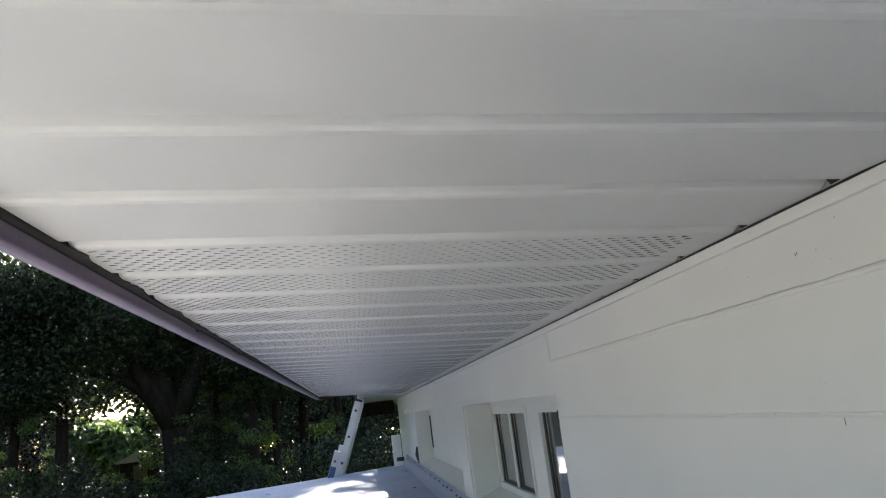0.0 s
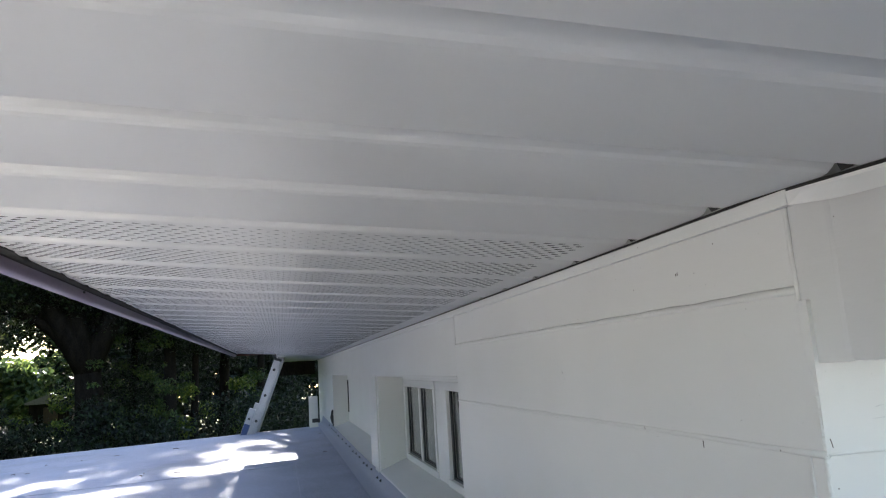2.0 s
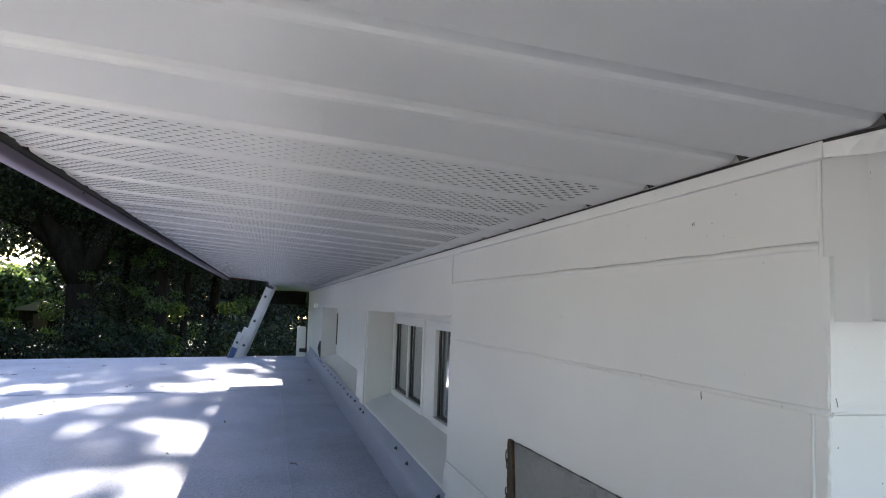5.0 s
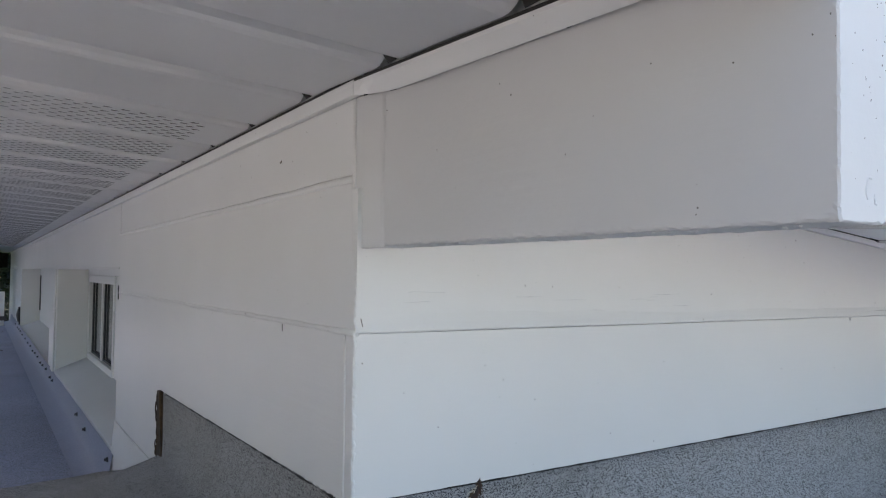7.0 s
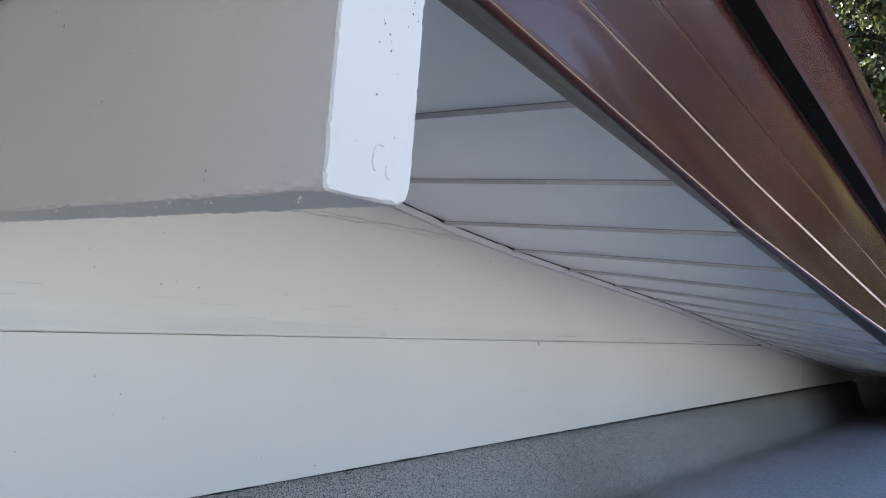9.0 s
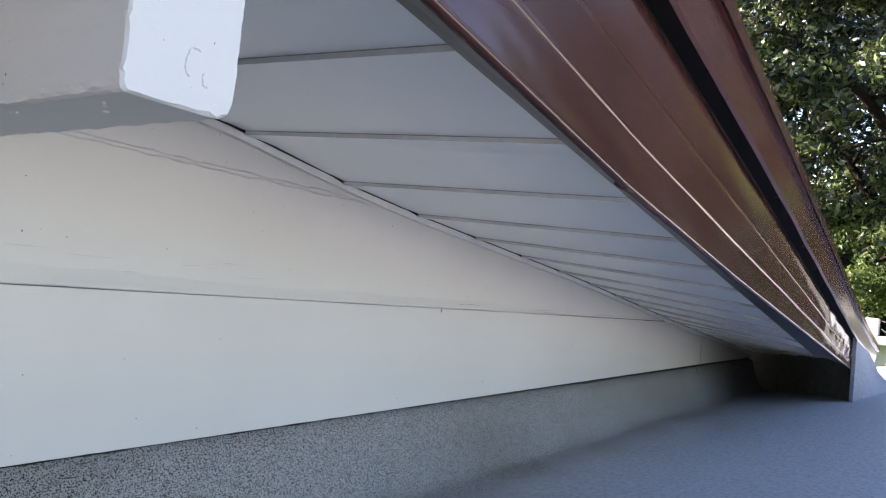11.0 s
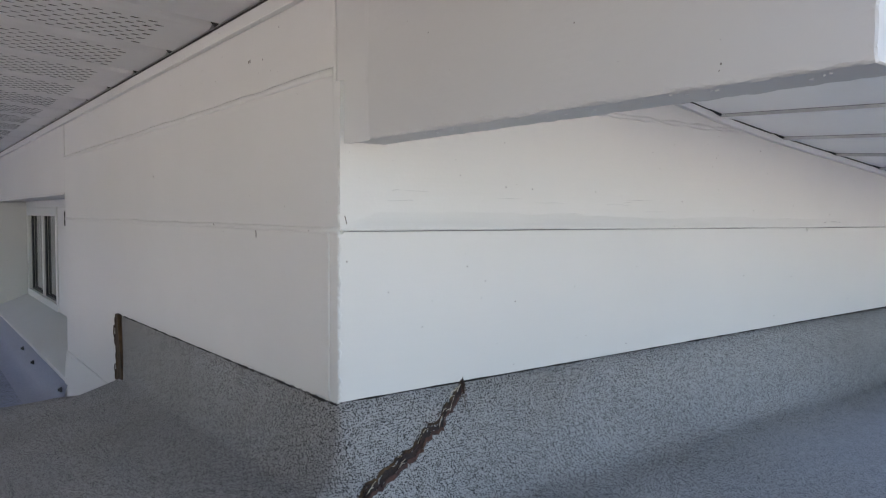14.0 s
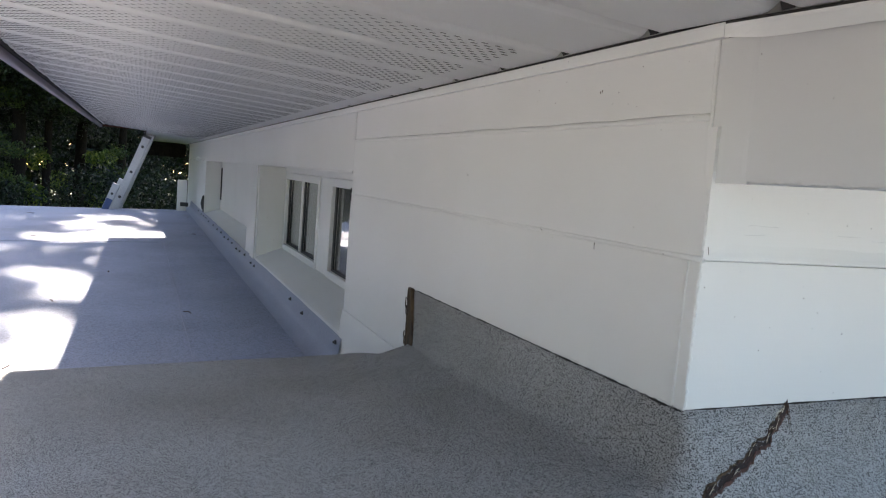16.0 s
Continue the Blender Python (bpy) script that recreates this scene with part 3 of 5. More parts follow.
part("board_nose", board_nose(), M_WALL, wall_s, smooth=True)
part("joint_gap", strip_wall(steps(0.02, 2.26, 60), lambda x: joint_z(x) - 0.0008 - 0.0003 * noise.noise((x * 31, 4, 4)) - 0.0014 * max(0.0, noise.noise((x * 3, 1, 1)) + 1.2 * (x - 1.5)), lambda x: joint_z(x) - 0.0004, 0.0006, 0.012), M_VOID, wall_s, "dark open joint between boards")
part("joint_gap", strip_wall(steps(0.55, 2.26, 60), lambda x: joint_z(x) - 0.0006 - 0.0016 * max(0.0, 0.15 * noise.noise((x * 31, 4, 4)) + 0.5 * noise.noise((x * 5, 1, 1)) + 0.9 * (x - 1.0)), lambda x: joint_z(x) - 0.0004, -0.0007, 0.0004), M_VOID, wall_s, "dark open joint between boards")
part("caulk_bead", ribbon([(x, -0.0025, 0.4755 + 0.001 * noise.noise((x * 6, 5, 1))) for x in steps(0.05, 0.82, 40)], 0.0032, 0.8, 12), M_WALL, wall_s, smooth=True)
part("joint_cover", strip_wall(steps(2.722, 2.738, 2), lambda x: 0.162, lambda x: rake_z(x) - 0.006, -0.003, 0.004), M_WALL, wall_s)

# hairline cracks in the paint along the joint
rng = random.Random(4)
for k in range(22):
    near = k < 15
    x0 = rng.uniform(0.02, 0.5) if near else rng.uniform(0.5, 1.9)
    z0 = joint_z(x0) + rng.uniform(0.010, 0.045) if near else joint_z(x0) + rng.uniform(0.008, 0.016)
    pts = [(x0 + i * rng.uniform(0.003, 0.009), -0.00155, z0 + rng.uniform(-0.0009, 0.0009)) for i in range(rng.randint(4, 9))]
    part("paint_crack", ribbon(pts, 0.00014, 0.9, k), M_JOINT, wall_s)
for xa, xb, lift in ((0.95, 1.22, 0.0095), (1.27, 1.52, 0.008), (1.62, 1.88, 0.006)):
    part("paint_crack", ribbon([(x, -0.0022, joint_z(x) + lift * math.sin(math.pi * min(1, (x - xa) / (xb - xa) + 0.15)) + 0.0006 * noise.noise((x * 40, 0, 0))) for x in steps(xa, xb, 24)], 0.00028, 1.0, 5), M_CRACK, wall_s)

# closing wall where the low end of the roof meets the deck
end_bm = bmesh.new()
vs = [end_bm.verts.new(p) for p in ((3.74, 0.02, 0.0), (2.80, -0.493, 0.0), (2.80, -0.493, 0.255), (3.74, 0.02, 0.2))]
end_bm.faces.new(vs)
bmesh.ops.solidify(end_bm, geom=list(end_bm.faces), thickness=0.02)
part("low_end", end_bm, M_BOARD_END, wall_s, "mottled olive-grey closing board")

# ---- outrigger beam at the corner ----
def beam_top(y):
    return 0.532 + 0.18 * (y + 0.49) if y < -0.45 else 0.539 + min(1.0, (y + 0.45) / 0.01) * 0.068


def beam_ring(y):
    """Round the beam: down the west face, under the sole and up the east face; the far lower arris is worn away."""
    xl, xr, zb, top = 0.013, 0.0595, 0.4140, beam_top(y)
    pts = [(xl, z) for z in steps(top, zb + 0.0045, 46)] + [(xl, zb + 0.0022), (xl + 0.0007, zb + 0.0008), (xl + 0.0022, zb)]
    pts += [(x, zb) for x in steps(xl + 0.006, xr - 0.0095, 6)]
    pts += [(xr - 0.0085 + 0.0085 * math.sin(a), zb + 0.0085 - 0.0085 * math.cos(a)) for a in steps(0.15, 1.5, 5)]
    pts += [(xr, z) for z in steps(zb + 0.011, top, 40)]
    out = []
    for k, (x, z) in enumerate(pts):
        rough = 0.0008 if k in (46, 47, 48) or 55 <= k <= 59 else 0.0001
        out.append((x + rough * noise.noise((y * 150, k * 3.1, 1)) + 0.0005 * noise.noise((y * 9, z * 9, 4)), y, z + rough * noise.noise((y * 150, k * 3.1, 9))))
    return out


def beam_mesh():
    ys = steps(0.004, -0.470, 150) + steps(-0.4715, -0.4895, 13)
    rows = [beam_ring(y) for y in ys]
    cx, cz = 0.036, 0.47
    rim, face = [], []
    for k, (x, y, z) in enumerate(beam_ring(-0.4915)):
        rag = 0.0010 * noise.noise((k * 0.9, 5, 5)) + 0.0006 * noise.noise((k * 0.31, 1, 5))
        rim.append((x + rag * (0.5 if x < cx else -0.5), -0.4920 + 0.0006 * noise.noise((k * 2.3, 5, 5)), z))
        face.append((x + (0.0009 + rag) * (1 if x < cx else -1), -0.4932, z + (0.0010 + rag if z < 0.425 else 0.0)))
    bm = swept(rows + [rim, face])
    bm.verts.ensure_lookup_table()
    n = len(rows[0])
    bm.faces.new(bm.verts[-n:])
    bm.faces.new(bm.verts[:n])
    return bm


beam = tagged(mesh_object("roof_beam", beam_mesh(), M_BEAM), "white painted roof beam stub projecting past the corner", "beam")
part("caulk_fillet", prism([(0.0030, 0.0125), (0.0132, 0.0125), (0.0132, -0.040), (0.0122, -0.030), (0.0102, -0.020), (0.0078, -0.010), (0.0050, 0.0), (0.0035, 0.007)], "z", 0.4125, 0.5720, 0.0008), M_BEAM, beam, smooth=True)
for cx, cz, rx, rz, a0, a1, k in ((0.0400, 0.4310, 0.0034, 0.0062, 1.0, 4.1, 3), (0.0455, 0.4270, 0.0016, 0.0030, 2.4, 5.0, 4)):
    part("paint_ring", ribbon([(cx + (rx + 0.0012 * noise.noise((a, 0, k))) * math.cos(a), -0.49285, cz + (rz + 0.0014 * noise.noise((a, 4, k))) * math.sin(a)) for a in steps(a0, a1, 16)], 0.0008, 0.5, k), M_BEAM, beam, "blistered paint ring", smooth=True)
for k in range(7):
    x, z = rng.uniform(0.02, 0.056), rng.uniform(0.42, 0.52)
    part("speck", ribbon([(x, -0.4930, z), (x + 0.0004, -0.4930, z + rng.uniform(0.0004, 0.0010))], 0.00022, 0.5, k), M_ROT, beam)
for k in range(16):
    x, y = 0.016 + rng.uniform(0, 0.016), rng.uniform(-0.47, -0.08)
    part("paint_chip", ribbon([(x, y, 0.4138), (x + rng.uniform(-0.001, 0.001), y + rng.uniform(0.001, 0.004), 0.4137)], 0.0005, 0.8, k), M_JCH, beam)



def rough_edge(a, b, n, half, jitter, seed):
    """Thick brushed paint along an arris, uneven in width."""
    r = random.Random(seed)
    a, b = Vector(a), Vector(b)
    pts = [a.lerp(b, t) + Vector((r.uniform(-1, 1), r.uniform(-1, 1), r.uniform(-1, 1))) * jitter for t in steps(0, 1, n)]
    return ribbon(pts, half, 1.3, seed)


part("paint_edge", rough_edge((0.0010, 0.0010, 0.151), (0.0010, 0.0010, 0.325), 60, 0.0019, 0.0005, 67), M_WALL, wall_s, smooth=True)
part("paint_edge", rough_edge((0.0010, 0.0010, 0.325), (0.0016, 0.0016, 0.410), 40, 0.0019, 0.0005, 69), M_WALL, wall_s, smooth=True)
part("caulk_bead", ribbon([(0.0034 + 0.0006 * noise.noise((z * 25, 0, 3)), 0.0105 + 0.0030 * (z - 0.41) / 0.16 + 0.0010 * noise.noise((z * 22, 4, 0)), z) for z in steps(0.405, 0.573, 40)], 0.0032, 0.25, 70), M_WALL, wall_w, smooth=True)
part("paint_edge", rough_edge((0.0015, 0.02, 0.1485), (0.0015, 0.91, 0.1385), 120, 0.0017, 0.0006, 68), M_WALL, wall_w, smooth=True)

part("dark_gap", ribbon([(-0.0004, y, 0.1460 - 0.0112 * (y - 0.02) + 0.0006 * noise.noise((y * 40, 0, 0))) for y in steps(0.004, 0.895, 90)], 0.0010, 1.8, 71), M_VOID, wall_w, "dark gap under the lowest board", smooth=True)
part("dark_gap", ribbon([(x, 0.0002, 0.1492 + 0.004 * x + 0.0004 * noise.noise((x * 30, 0, 0))) for x in steps(0.004, 2.7, 140)], 0.0008, 1.8, 72), M_VOID, wall_s, "dark gap under the lowest board", smooth=True)

# nail heads, scuffs and pinholes in the paint
for y, z, tall, wide in ((0.210, 0.3165, 0.0045, 0.0005), (0.355, 0.3262, 0.0012, 0.0030), (0.230, 0.5310, 0.0018, 0.0004), (0.234, 0.5300, 0.0016, 0.0004), (0.655, 0.404, 0.0008, 0.0008)):
    x = 0.0018 if z > 0.49 else (-0.0021 if z > 0.32 and wide > 0.002 else -0.0002)
    part("paint_mark", ribbon([(x, y - wide, z - tall), (x, y, z), (x, y + wide * 0.4, z + tall)], 0.00045, 0.6, int(y * 1000)), M_ROT, wall_w, "small dark scuff", smooth=True)
for x, z in ((0.193, 0.264), (0.166, 0.282), (0.241, 0.237), (0.266, 0.373), (0.103, 0.218), (0.059, 0.259), (0.009, 0.293), (0.57, 0.362), (0.896, 0.236), (0.744, 0.244), (0.841, 0.171), (0.381, 0.372), (0.368, 0.183), (1.111, 0.183), (1.52, 0.25), (0.47, 0.27), (1.3, 0.36)):
    part("pinhole", ribbon([(x - 0.0003, -0.0002 if z < 0.324 else -0.0017, z), (x + 0.0005, -0.0002 if z < 0.324 else -0.0017, z + 0.0004)], 0.0006, 0.7, int(x * 999)), M_ROT, wall_s, "dark pinhole", smooth=True)
part("paint_mark", ribbon([(0.006, -0.0017, 0.340), (0.0075, -0.0017, 0.335), (0.008, -0.0018, 0.3315)], 0.0005, 0.6, 4), M_ROT, wall_s, "small dark scuff", smooth=True)
part("paint_drip", ribbon([(0.946, -0.0010, joint_z(0.946) - 0.002), (0.9465, -0.0008, joint_z(0.946) - 0.007)], 0.0016, 0.4, 4), M_WALL, wall_s, "hardened paint drip", smooth=True)
for y, z in ((-0.031, 0.514), (-0.0315, 0.509), (-0.026, 0.482), (-0.04, 0.55)):
    part("speck", ribbon([(0.0128, y, z), (0.0128, y + 0.0004, z + 0.0008)], 0.0005, 0.6, 3), M_ROT, beam)
for k in range(16):
    x, z = (0.0575 - 0.010 * rng.random() ** 2, rng.uniform(0.485, 0.528)) if k < 10 else (rng.uniform(0.02, 0.055), rng.uniform(0.45, 0.53))
    part("speck", ribbon([(x, -0.4931, z), (x + rng.uniform(-0.0003, 0.0005), -0.4931, z + rng.uniform(0.0004, 0.0013))], 0.00028, 0.5, k), M_ROT, beam)

# ---- soffits ----
GROOVE, GW = 0.021, 0.040
PITCH_A, FIRST_A = 0.2035, 0.103


def soffit_panel_west(x0, x1, width, y0=9.0):
    """One eave panel: a vertical step up, a sloping side and a flat face; with thickness."""
    prof = [(0.0, 0.0012), (0.004, GROOVE), (0.009, GROOVE), (GW - 0.008, 0.0040), (GW - 0.002, 0.0012), (GW + 0.005, 0.0), (width - 0.002, 0.0), (width, 0.0012)]
    bm = bmesh.new()
    cols = [[bm.verts.new((x, u, soffit_z(x) - SOFFIT_Z + w * deep + sag - sag_south(y0 + u))) for u, w in prof] for x, sag, deep in ((x0, 0, 1), ((x0 + x1) / 2, -0.001, 1), (x1, 0, 1))]
    for a, b in zip(cols, cols[1:]):
        for k in range(len(prof) - 1):
            bm.faces.new((a[k], a[k + 1], b[k + 1], b[k]))
    bmesh.ops.solidify(bm, geom=list(bm.faces), thickness=-0.0012)
    me = bpy.data.meshes.new("soffit_panel")
    bm.to_mesh(me)
    bm.free()
    me.materials.append(M_SOFFIT)
    return me


def slit_field(x0, x1, width, seed):
    """Lanced vent slits of one panel, short dashes along the panel in staggered rows."""
    verts, faces = [], []
    rows = 10
    lens = ((0.0, 0.0), (0.22, -1.0), (0.78, -1.0), (1.0, 0.0), (0.78, 1.0), (0.22, 1.0))
    for r in range(rows):
        y = GW + 0.016 + (width - GW - 0.030) * r / (rows - 1)
        n = int((x1 - x0 - 0.02) / 0.0225)
        for k in range(n):
            x = x0 + 0.008 + k * 0.0225 + (r % 2) * 0.01125
            z = soffit_z(x) - SOFFIT_Z
            i = len(verts)
            verts += [(x + 0.0145 * u, y + 0.00075 * v, z - 0.0010 - 0.0005 * v) for u, v in lens]
            faces.append(tuple(range(i, i + 6)))
    me = bpy.data.meshes.new("vent_slits")
    me.from_pydata(verts, [], faces)
    me.materials.append(M_SLIT)
    return me


def groove_end(x1):
    """Black wedge for the shade in a groove's open end, where it runs behind the channel."""
    z = soffit_z(x1) - SOFFIT_Z
    bm = bmesh.new()
    a, b, c, d = (bm.verts.new(p) for p in ((x1 - 0.018, 0.010, z + 0.014), (x1 + 0.0006, 0.0045, z + 0.0008), (x1 + 0.0006, 0.021, z + 0.0004), (x1 + 0.0006, 0.006, z + GROOVE)))
    for f in ((a, b, c), (a, c, d), (a, d, b), (b, d, c)):
        bm.faces.new(f)
    bmesh.ops.recalc_face_normals(bm, faces=bm.faces)
    me = bpy.data.meshes.new("groove_end")
    bm.to_mesh(me)
    bm.free()
    me.materials.append(M_VOID)
    return me


groove_me = groove_end(-0.0085)
soffit_w = thing("soffit_west", "white ribbed aluminium eave soffit with perforated panels", "soffit", kind="structure", at=(0, 0, SOFFIT_Z))
panel_a = soffit_panel_west(-0.930, -0.0085, PITCH_A)
slits_a = slit_field(-0.925, -0.03, PITCH_A, 1)
for k in range(-3, 34):
    y = FIRST_A + k * PITCH_A
    if y < -0.46:
        continue
    ob = new("soffit_panel", panel_a if y > 0 else soffit_panel_west(-0.930, -0.0085, PITCH_A, y))
    ob.parent, ob.location = soffit_w, (0, y, 0)
    ge = new("groove_end", groove_me)
    ge.parent, ge.location = ob, (0, 0, -sag_south(y + 0.01))
    if k >= 1:
        sl = new("vent_slits", slits_a)
        sl.parent = ob
        tagged(sl, kind="stuff")
edge_bm = bmesh.new()
edge_bm.faces.new([edge_bm.verts.new((x, y, soffit_z(x) - SOFFIT_Z - sag_south(y))) for x, y in ((-0.930, -0.455), (-0.0085, -0.455), (-0.0085, FIRST_A - 2 * PITCH_A), (-0.930, FIRST_A - 2 * PITCH_A))])
bmesh.ops.solidify(edge_bm, geom=list(edge_bm.faces), thickness=-0.0012)
part("soffit_panel", edge_bm, M_SOFFIT, soffit_w)
panel_n = soffit_panel_west(-0.545, -0.0085, PITCH_A)
for k in range(34, 62):
    ob = new("soffit_panel", panel_n)
    ob.parent, ob.location = soffit_w, (0, FIRST_A + k * PITCH_A, 0)

soffit_s = thing("soffit_south", "white ribbed aluminium rake soffit sloping down", "soffit", kind="structure")
PITCH_B, FIRST_B = 0.184, 0.092


def soffit_panel_south(xa, xb):
    prof = [(xa + 0.0006, -0.0052), (xa + 0.010, -0.0040), (xa + 0.030, -0.0014), (xa + 0.048, 0.0), (xb, 0.0)]
    prof = [p for p in prof if p[0] <= xb + 1e-6]
    bm = bmesh.new()
    cols = []
    for t in steps(0, 1, 5):
        cols.append([bm.verts.new((x, -0.0138 - 0.4412 * t, rake_z(x) * (1 - t) + (lerp_table(LIP_IN, x) + 0.006) * t + w + 0.0048)) for x, w in prof])
    for a, b in zip(cols, cols[1:]):
        for k in range(len(prof) - 1):
            bm.faces.new((a[k], a[k + 1], b[k + 1], b[k]))
    return bm


def soffit_edge_south(x):
    """Folded front edge of a lapped panel."""
    rows = []
    for t in steps(0, 1, 5):
        z = rake_z(x) * (1 - t) + (lerp_table(LIP_IN, x) + 0.006) * t + 0.0048
        rows.append([(x, -0.0138 - 0.4412 * t, z - 0.0009), (x + 0.0006, -0.0138 - 0.4412 * t, z - 0.0053)])
    return swept(rows)


def soffit_joint_south(x):
    """Shade line painted grey along the lapped panel's edge, with the open slot beside it."""
    rows = []
    for t in steps(0, 1, 5):
        z = rake_z(x) * (1 - t) + (lerp_table(LIP_IN, x) + 0.006) * t + 0.0048
        y = -0.0138 - 0.4412 * t
        rows.append([(x - 0.0002, y, z + 0.0003), (x + 0.0001, y, z - 0.0005)])
    return swept(rows)


part("soffit_panel", soffit_panel_south(0.0615, FIRST_B), M_SOFFIT, soffit_s)
for k in range(20):
    xa = FIRST_B + k * PITCH_B
    part("soffit_panel", soffit_panel_south(xa, min(xa + PITCH_B, 3.78)), M_SOFFIT, soffit_s)
    # lap step and joint line carry their shade as grey colour
    part("panel_edge", soffit_edge_south(xa), M_LAP, soffit_s, "folded panel edge with shade in its grey")
    part("panel_joint", soffit_joint_south(xa), M_JOINT, soffit_s, "dark lap joint")
    part("dark_corner", prism([(xa - 0.030, rake_z(xa - 0.03) + 0.0044), (xa + 0.0008, rake_z(xa) + 0.0016), (xa + 0.0008, rake_z(xa) + 0.0046)], "y", -0.0165, -0.0130), M_VOID, soffit_s)

channel_w = tagged(mesh_object("trim_west", box(-0.0075, 0.0015, -0.003, WALL_END, 0.5705, 0.5872, bevel=0.0012), M_WALL), "white channel trim between soffit and wall", "trim", kind="structure")


def lip_low(y):
    return 0.5665 + 0.033 * y + 0.004 * max(0.0, 1 + y / 0.06)


def lip_out(y):
    return -0.0068 + 0.0118 * min(1.0, -y / 0.06)


def along_y(ya, yb, n, outline):
    """A closed outline of (x, z) points drawn along y, which may change on the way."""
    rows = [[(x, y, z) for x, z in outline(y)] for y in steps(ya, yb, n)]
    return swept([row + row[:1] for row in rows])


part("channel_return", along_y(-0.447, -0.0032, 20, lambda y: [(-0.0075, 0.5868 - sag_south(y)), (-0.0072, 0.5835 - sag_south(y)), (lip_out(y), lip_low(y) + 0.0006 * noise.noise((0, y * 30, 1))), (lip_out(y) + 0.0012, lip_low(y) + 0.0004), (-0.004, 0.5868 - sag_south(y))]), M_WALL, channel_w)
part("dark_gap", box(-0.0066, 0.0125, 0.05, WALL_END, 0.5874, 0.5904), M_VOID, channel_w)
part("dark_gap", along_y(-0.445, 0.0498, 12, lambda y: [(-0.0066, 0.5872 - sag_south(y)), (0.0125, 0.5872 - sag_south(y)), (0.0125, 0.5904 - sag_south(y)), (-0.0066, 0.5904 - sag_south(y))]), M_VOID, channel_w)
channel_s = tagged(mesh_object("trim_south", strip_wall(steps(0.063, 3.74, 30), lambda x: rake_z(x) - 0.006, lambda x: rake_z(x) + 0.003, -0.012, -0.0032), M_JCH), "white channel trim along the sloping wall top", "trim", kind="structure")


def ragged_gap():
    """Broken dark gap between the beam and the channel above it."""
    rows = []
    for y in steps(-0.44, -0.045, 200):
        rag = 0.0022 * noise.noise((y * 24, 1, 0)) + 0.0020 * noise.noise((y * 90, 5, 0)) - 0.003 * max(0.0, noise.noise((y * 13, 8, 0)) - 0.2)
        rows.append([(0.0124, y, lip_low(y) + 0.014), (0.0122, y, lip_low(y) + 0.0042 + rag), (0.0131, y, lip_low(y) + 0.0042 + rag)])
    return swept(rows)


part("dark_gap", ragged_gap(), M_VOID, beam, "ragged dark gap in the paint above the beam")


# ---- fascias, drip edge, roof slab ----
def fascia_section(x):
    lo, hi = lerp_table(LIP_OUT, x), lerp_table(FASCIA_TOP, x)
    h = hi - lo
    wob = 0.0004 + 0.0075 * min(max(x, 0) / 2.6, 1) ** 3
    pts = []
    for f, out in ((0, 0.0), (0.012, 0.002), (0.03, 0.0), (0.25, 0.0), (0.265, 0.0), (0.275, 0.0022), (0.285, 0.0), (0.30, 0.0), (0.545, 0.0), (0.56, 0.0), (0.57, 0.0014), (0.58, 0.0), (0.595, 0.0), (0.86, 0.0), (0.885, 0.0022), (0.91, -0.002), (1.0, -0.006)):
        crumple = 0.011 * min(max((x - 2.0) / 0.7, 0), 1) ** 2
        w = crumple * (noise.noise((x * 13, f * 3.5, 4)) + 0.5 * noise.noise((x * 34, f * 9, 2))) * math.sin(math.pi * min(f, 1.0)) + wob * (noise.noise((x * 4.5, f * 2.5, 1)) + 0.6 * noise.noise((x * 17, f * 6, 9)))
        pts.append((x, -0.490 - out - w, lo + f * h))
    return pts


fascia_s = tagged(mesh_object("fascia_south", swept([fascia_section(x) for x in steps(-0.96, 1.9, 90)[:-1] + steps(1.9, 2.76, 110)]), M_BROWN, True), "creased brown aluminium rake fascia", "fascia", kind="structure")
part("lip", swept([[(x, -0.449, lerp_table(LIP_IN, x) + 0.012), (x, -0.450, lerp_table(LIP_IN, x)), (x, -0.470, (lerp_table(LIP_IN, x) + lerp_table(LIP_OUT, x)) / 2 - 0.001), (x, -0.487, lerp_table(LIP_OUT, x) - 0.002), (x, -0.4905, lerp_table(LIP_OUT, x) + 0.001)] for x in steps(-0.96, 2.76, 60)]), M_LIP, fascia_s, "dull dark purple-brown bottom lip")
part("fold", swept([[(x, -0.4835, lerp_table(LIP_OUT, x) + 0.0012), (x, -0.4875, lerp_table(LIP_OUT, x) - 0.0034), (x, -0.4925, lerp_table(LIP_OUT, x) - 0.0012), (x, -0.4918, lerp_table(LIP_OUT, x) + 0.0035)] for x in steps(-0.96, 2.76, 60)]), M_BROWN, fascia_s, "rounded brown hem", smooth=True)
part("fascia_core", swept([[(x, -0.466, lerp_table(LIP_IN, x) + 0.016), (x, -0.480, lerp_table(LIP_OUT, x) + 0.012), (x, -0.481, lerp_table(FASCIA_TOP, x) + 0.03)] for x in steps(-0.96, 2.76, 40)]), M_VOID, fascia_s)
part("dent", ribbon([(0.478, -0.484, 0.4645), (0.488, -0.487, 0.4625), (0.500, -0.489, 0.4612)], 0.003, 0.8, 3), M_BROWN, fascia_s, smooth=True)


def drip_section(x):
    z = lerp_table(FASCIA_TOP, x) + 0.002
    w = 0.001 * noise.noise((x * 6, 3, 3))
    return [(x, -0.478, z + 0.008), (x, -0.508 - w, z - 0.003), (x, -0.512 - w, z + 0.001), (x, -0.520 - w, z + 0.05), (x, -0.525 - w, z + 0.050), (x, -0.528 - w, z + 0.068), (x, -0.45, z + 0.084)]


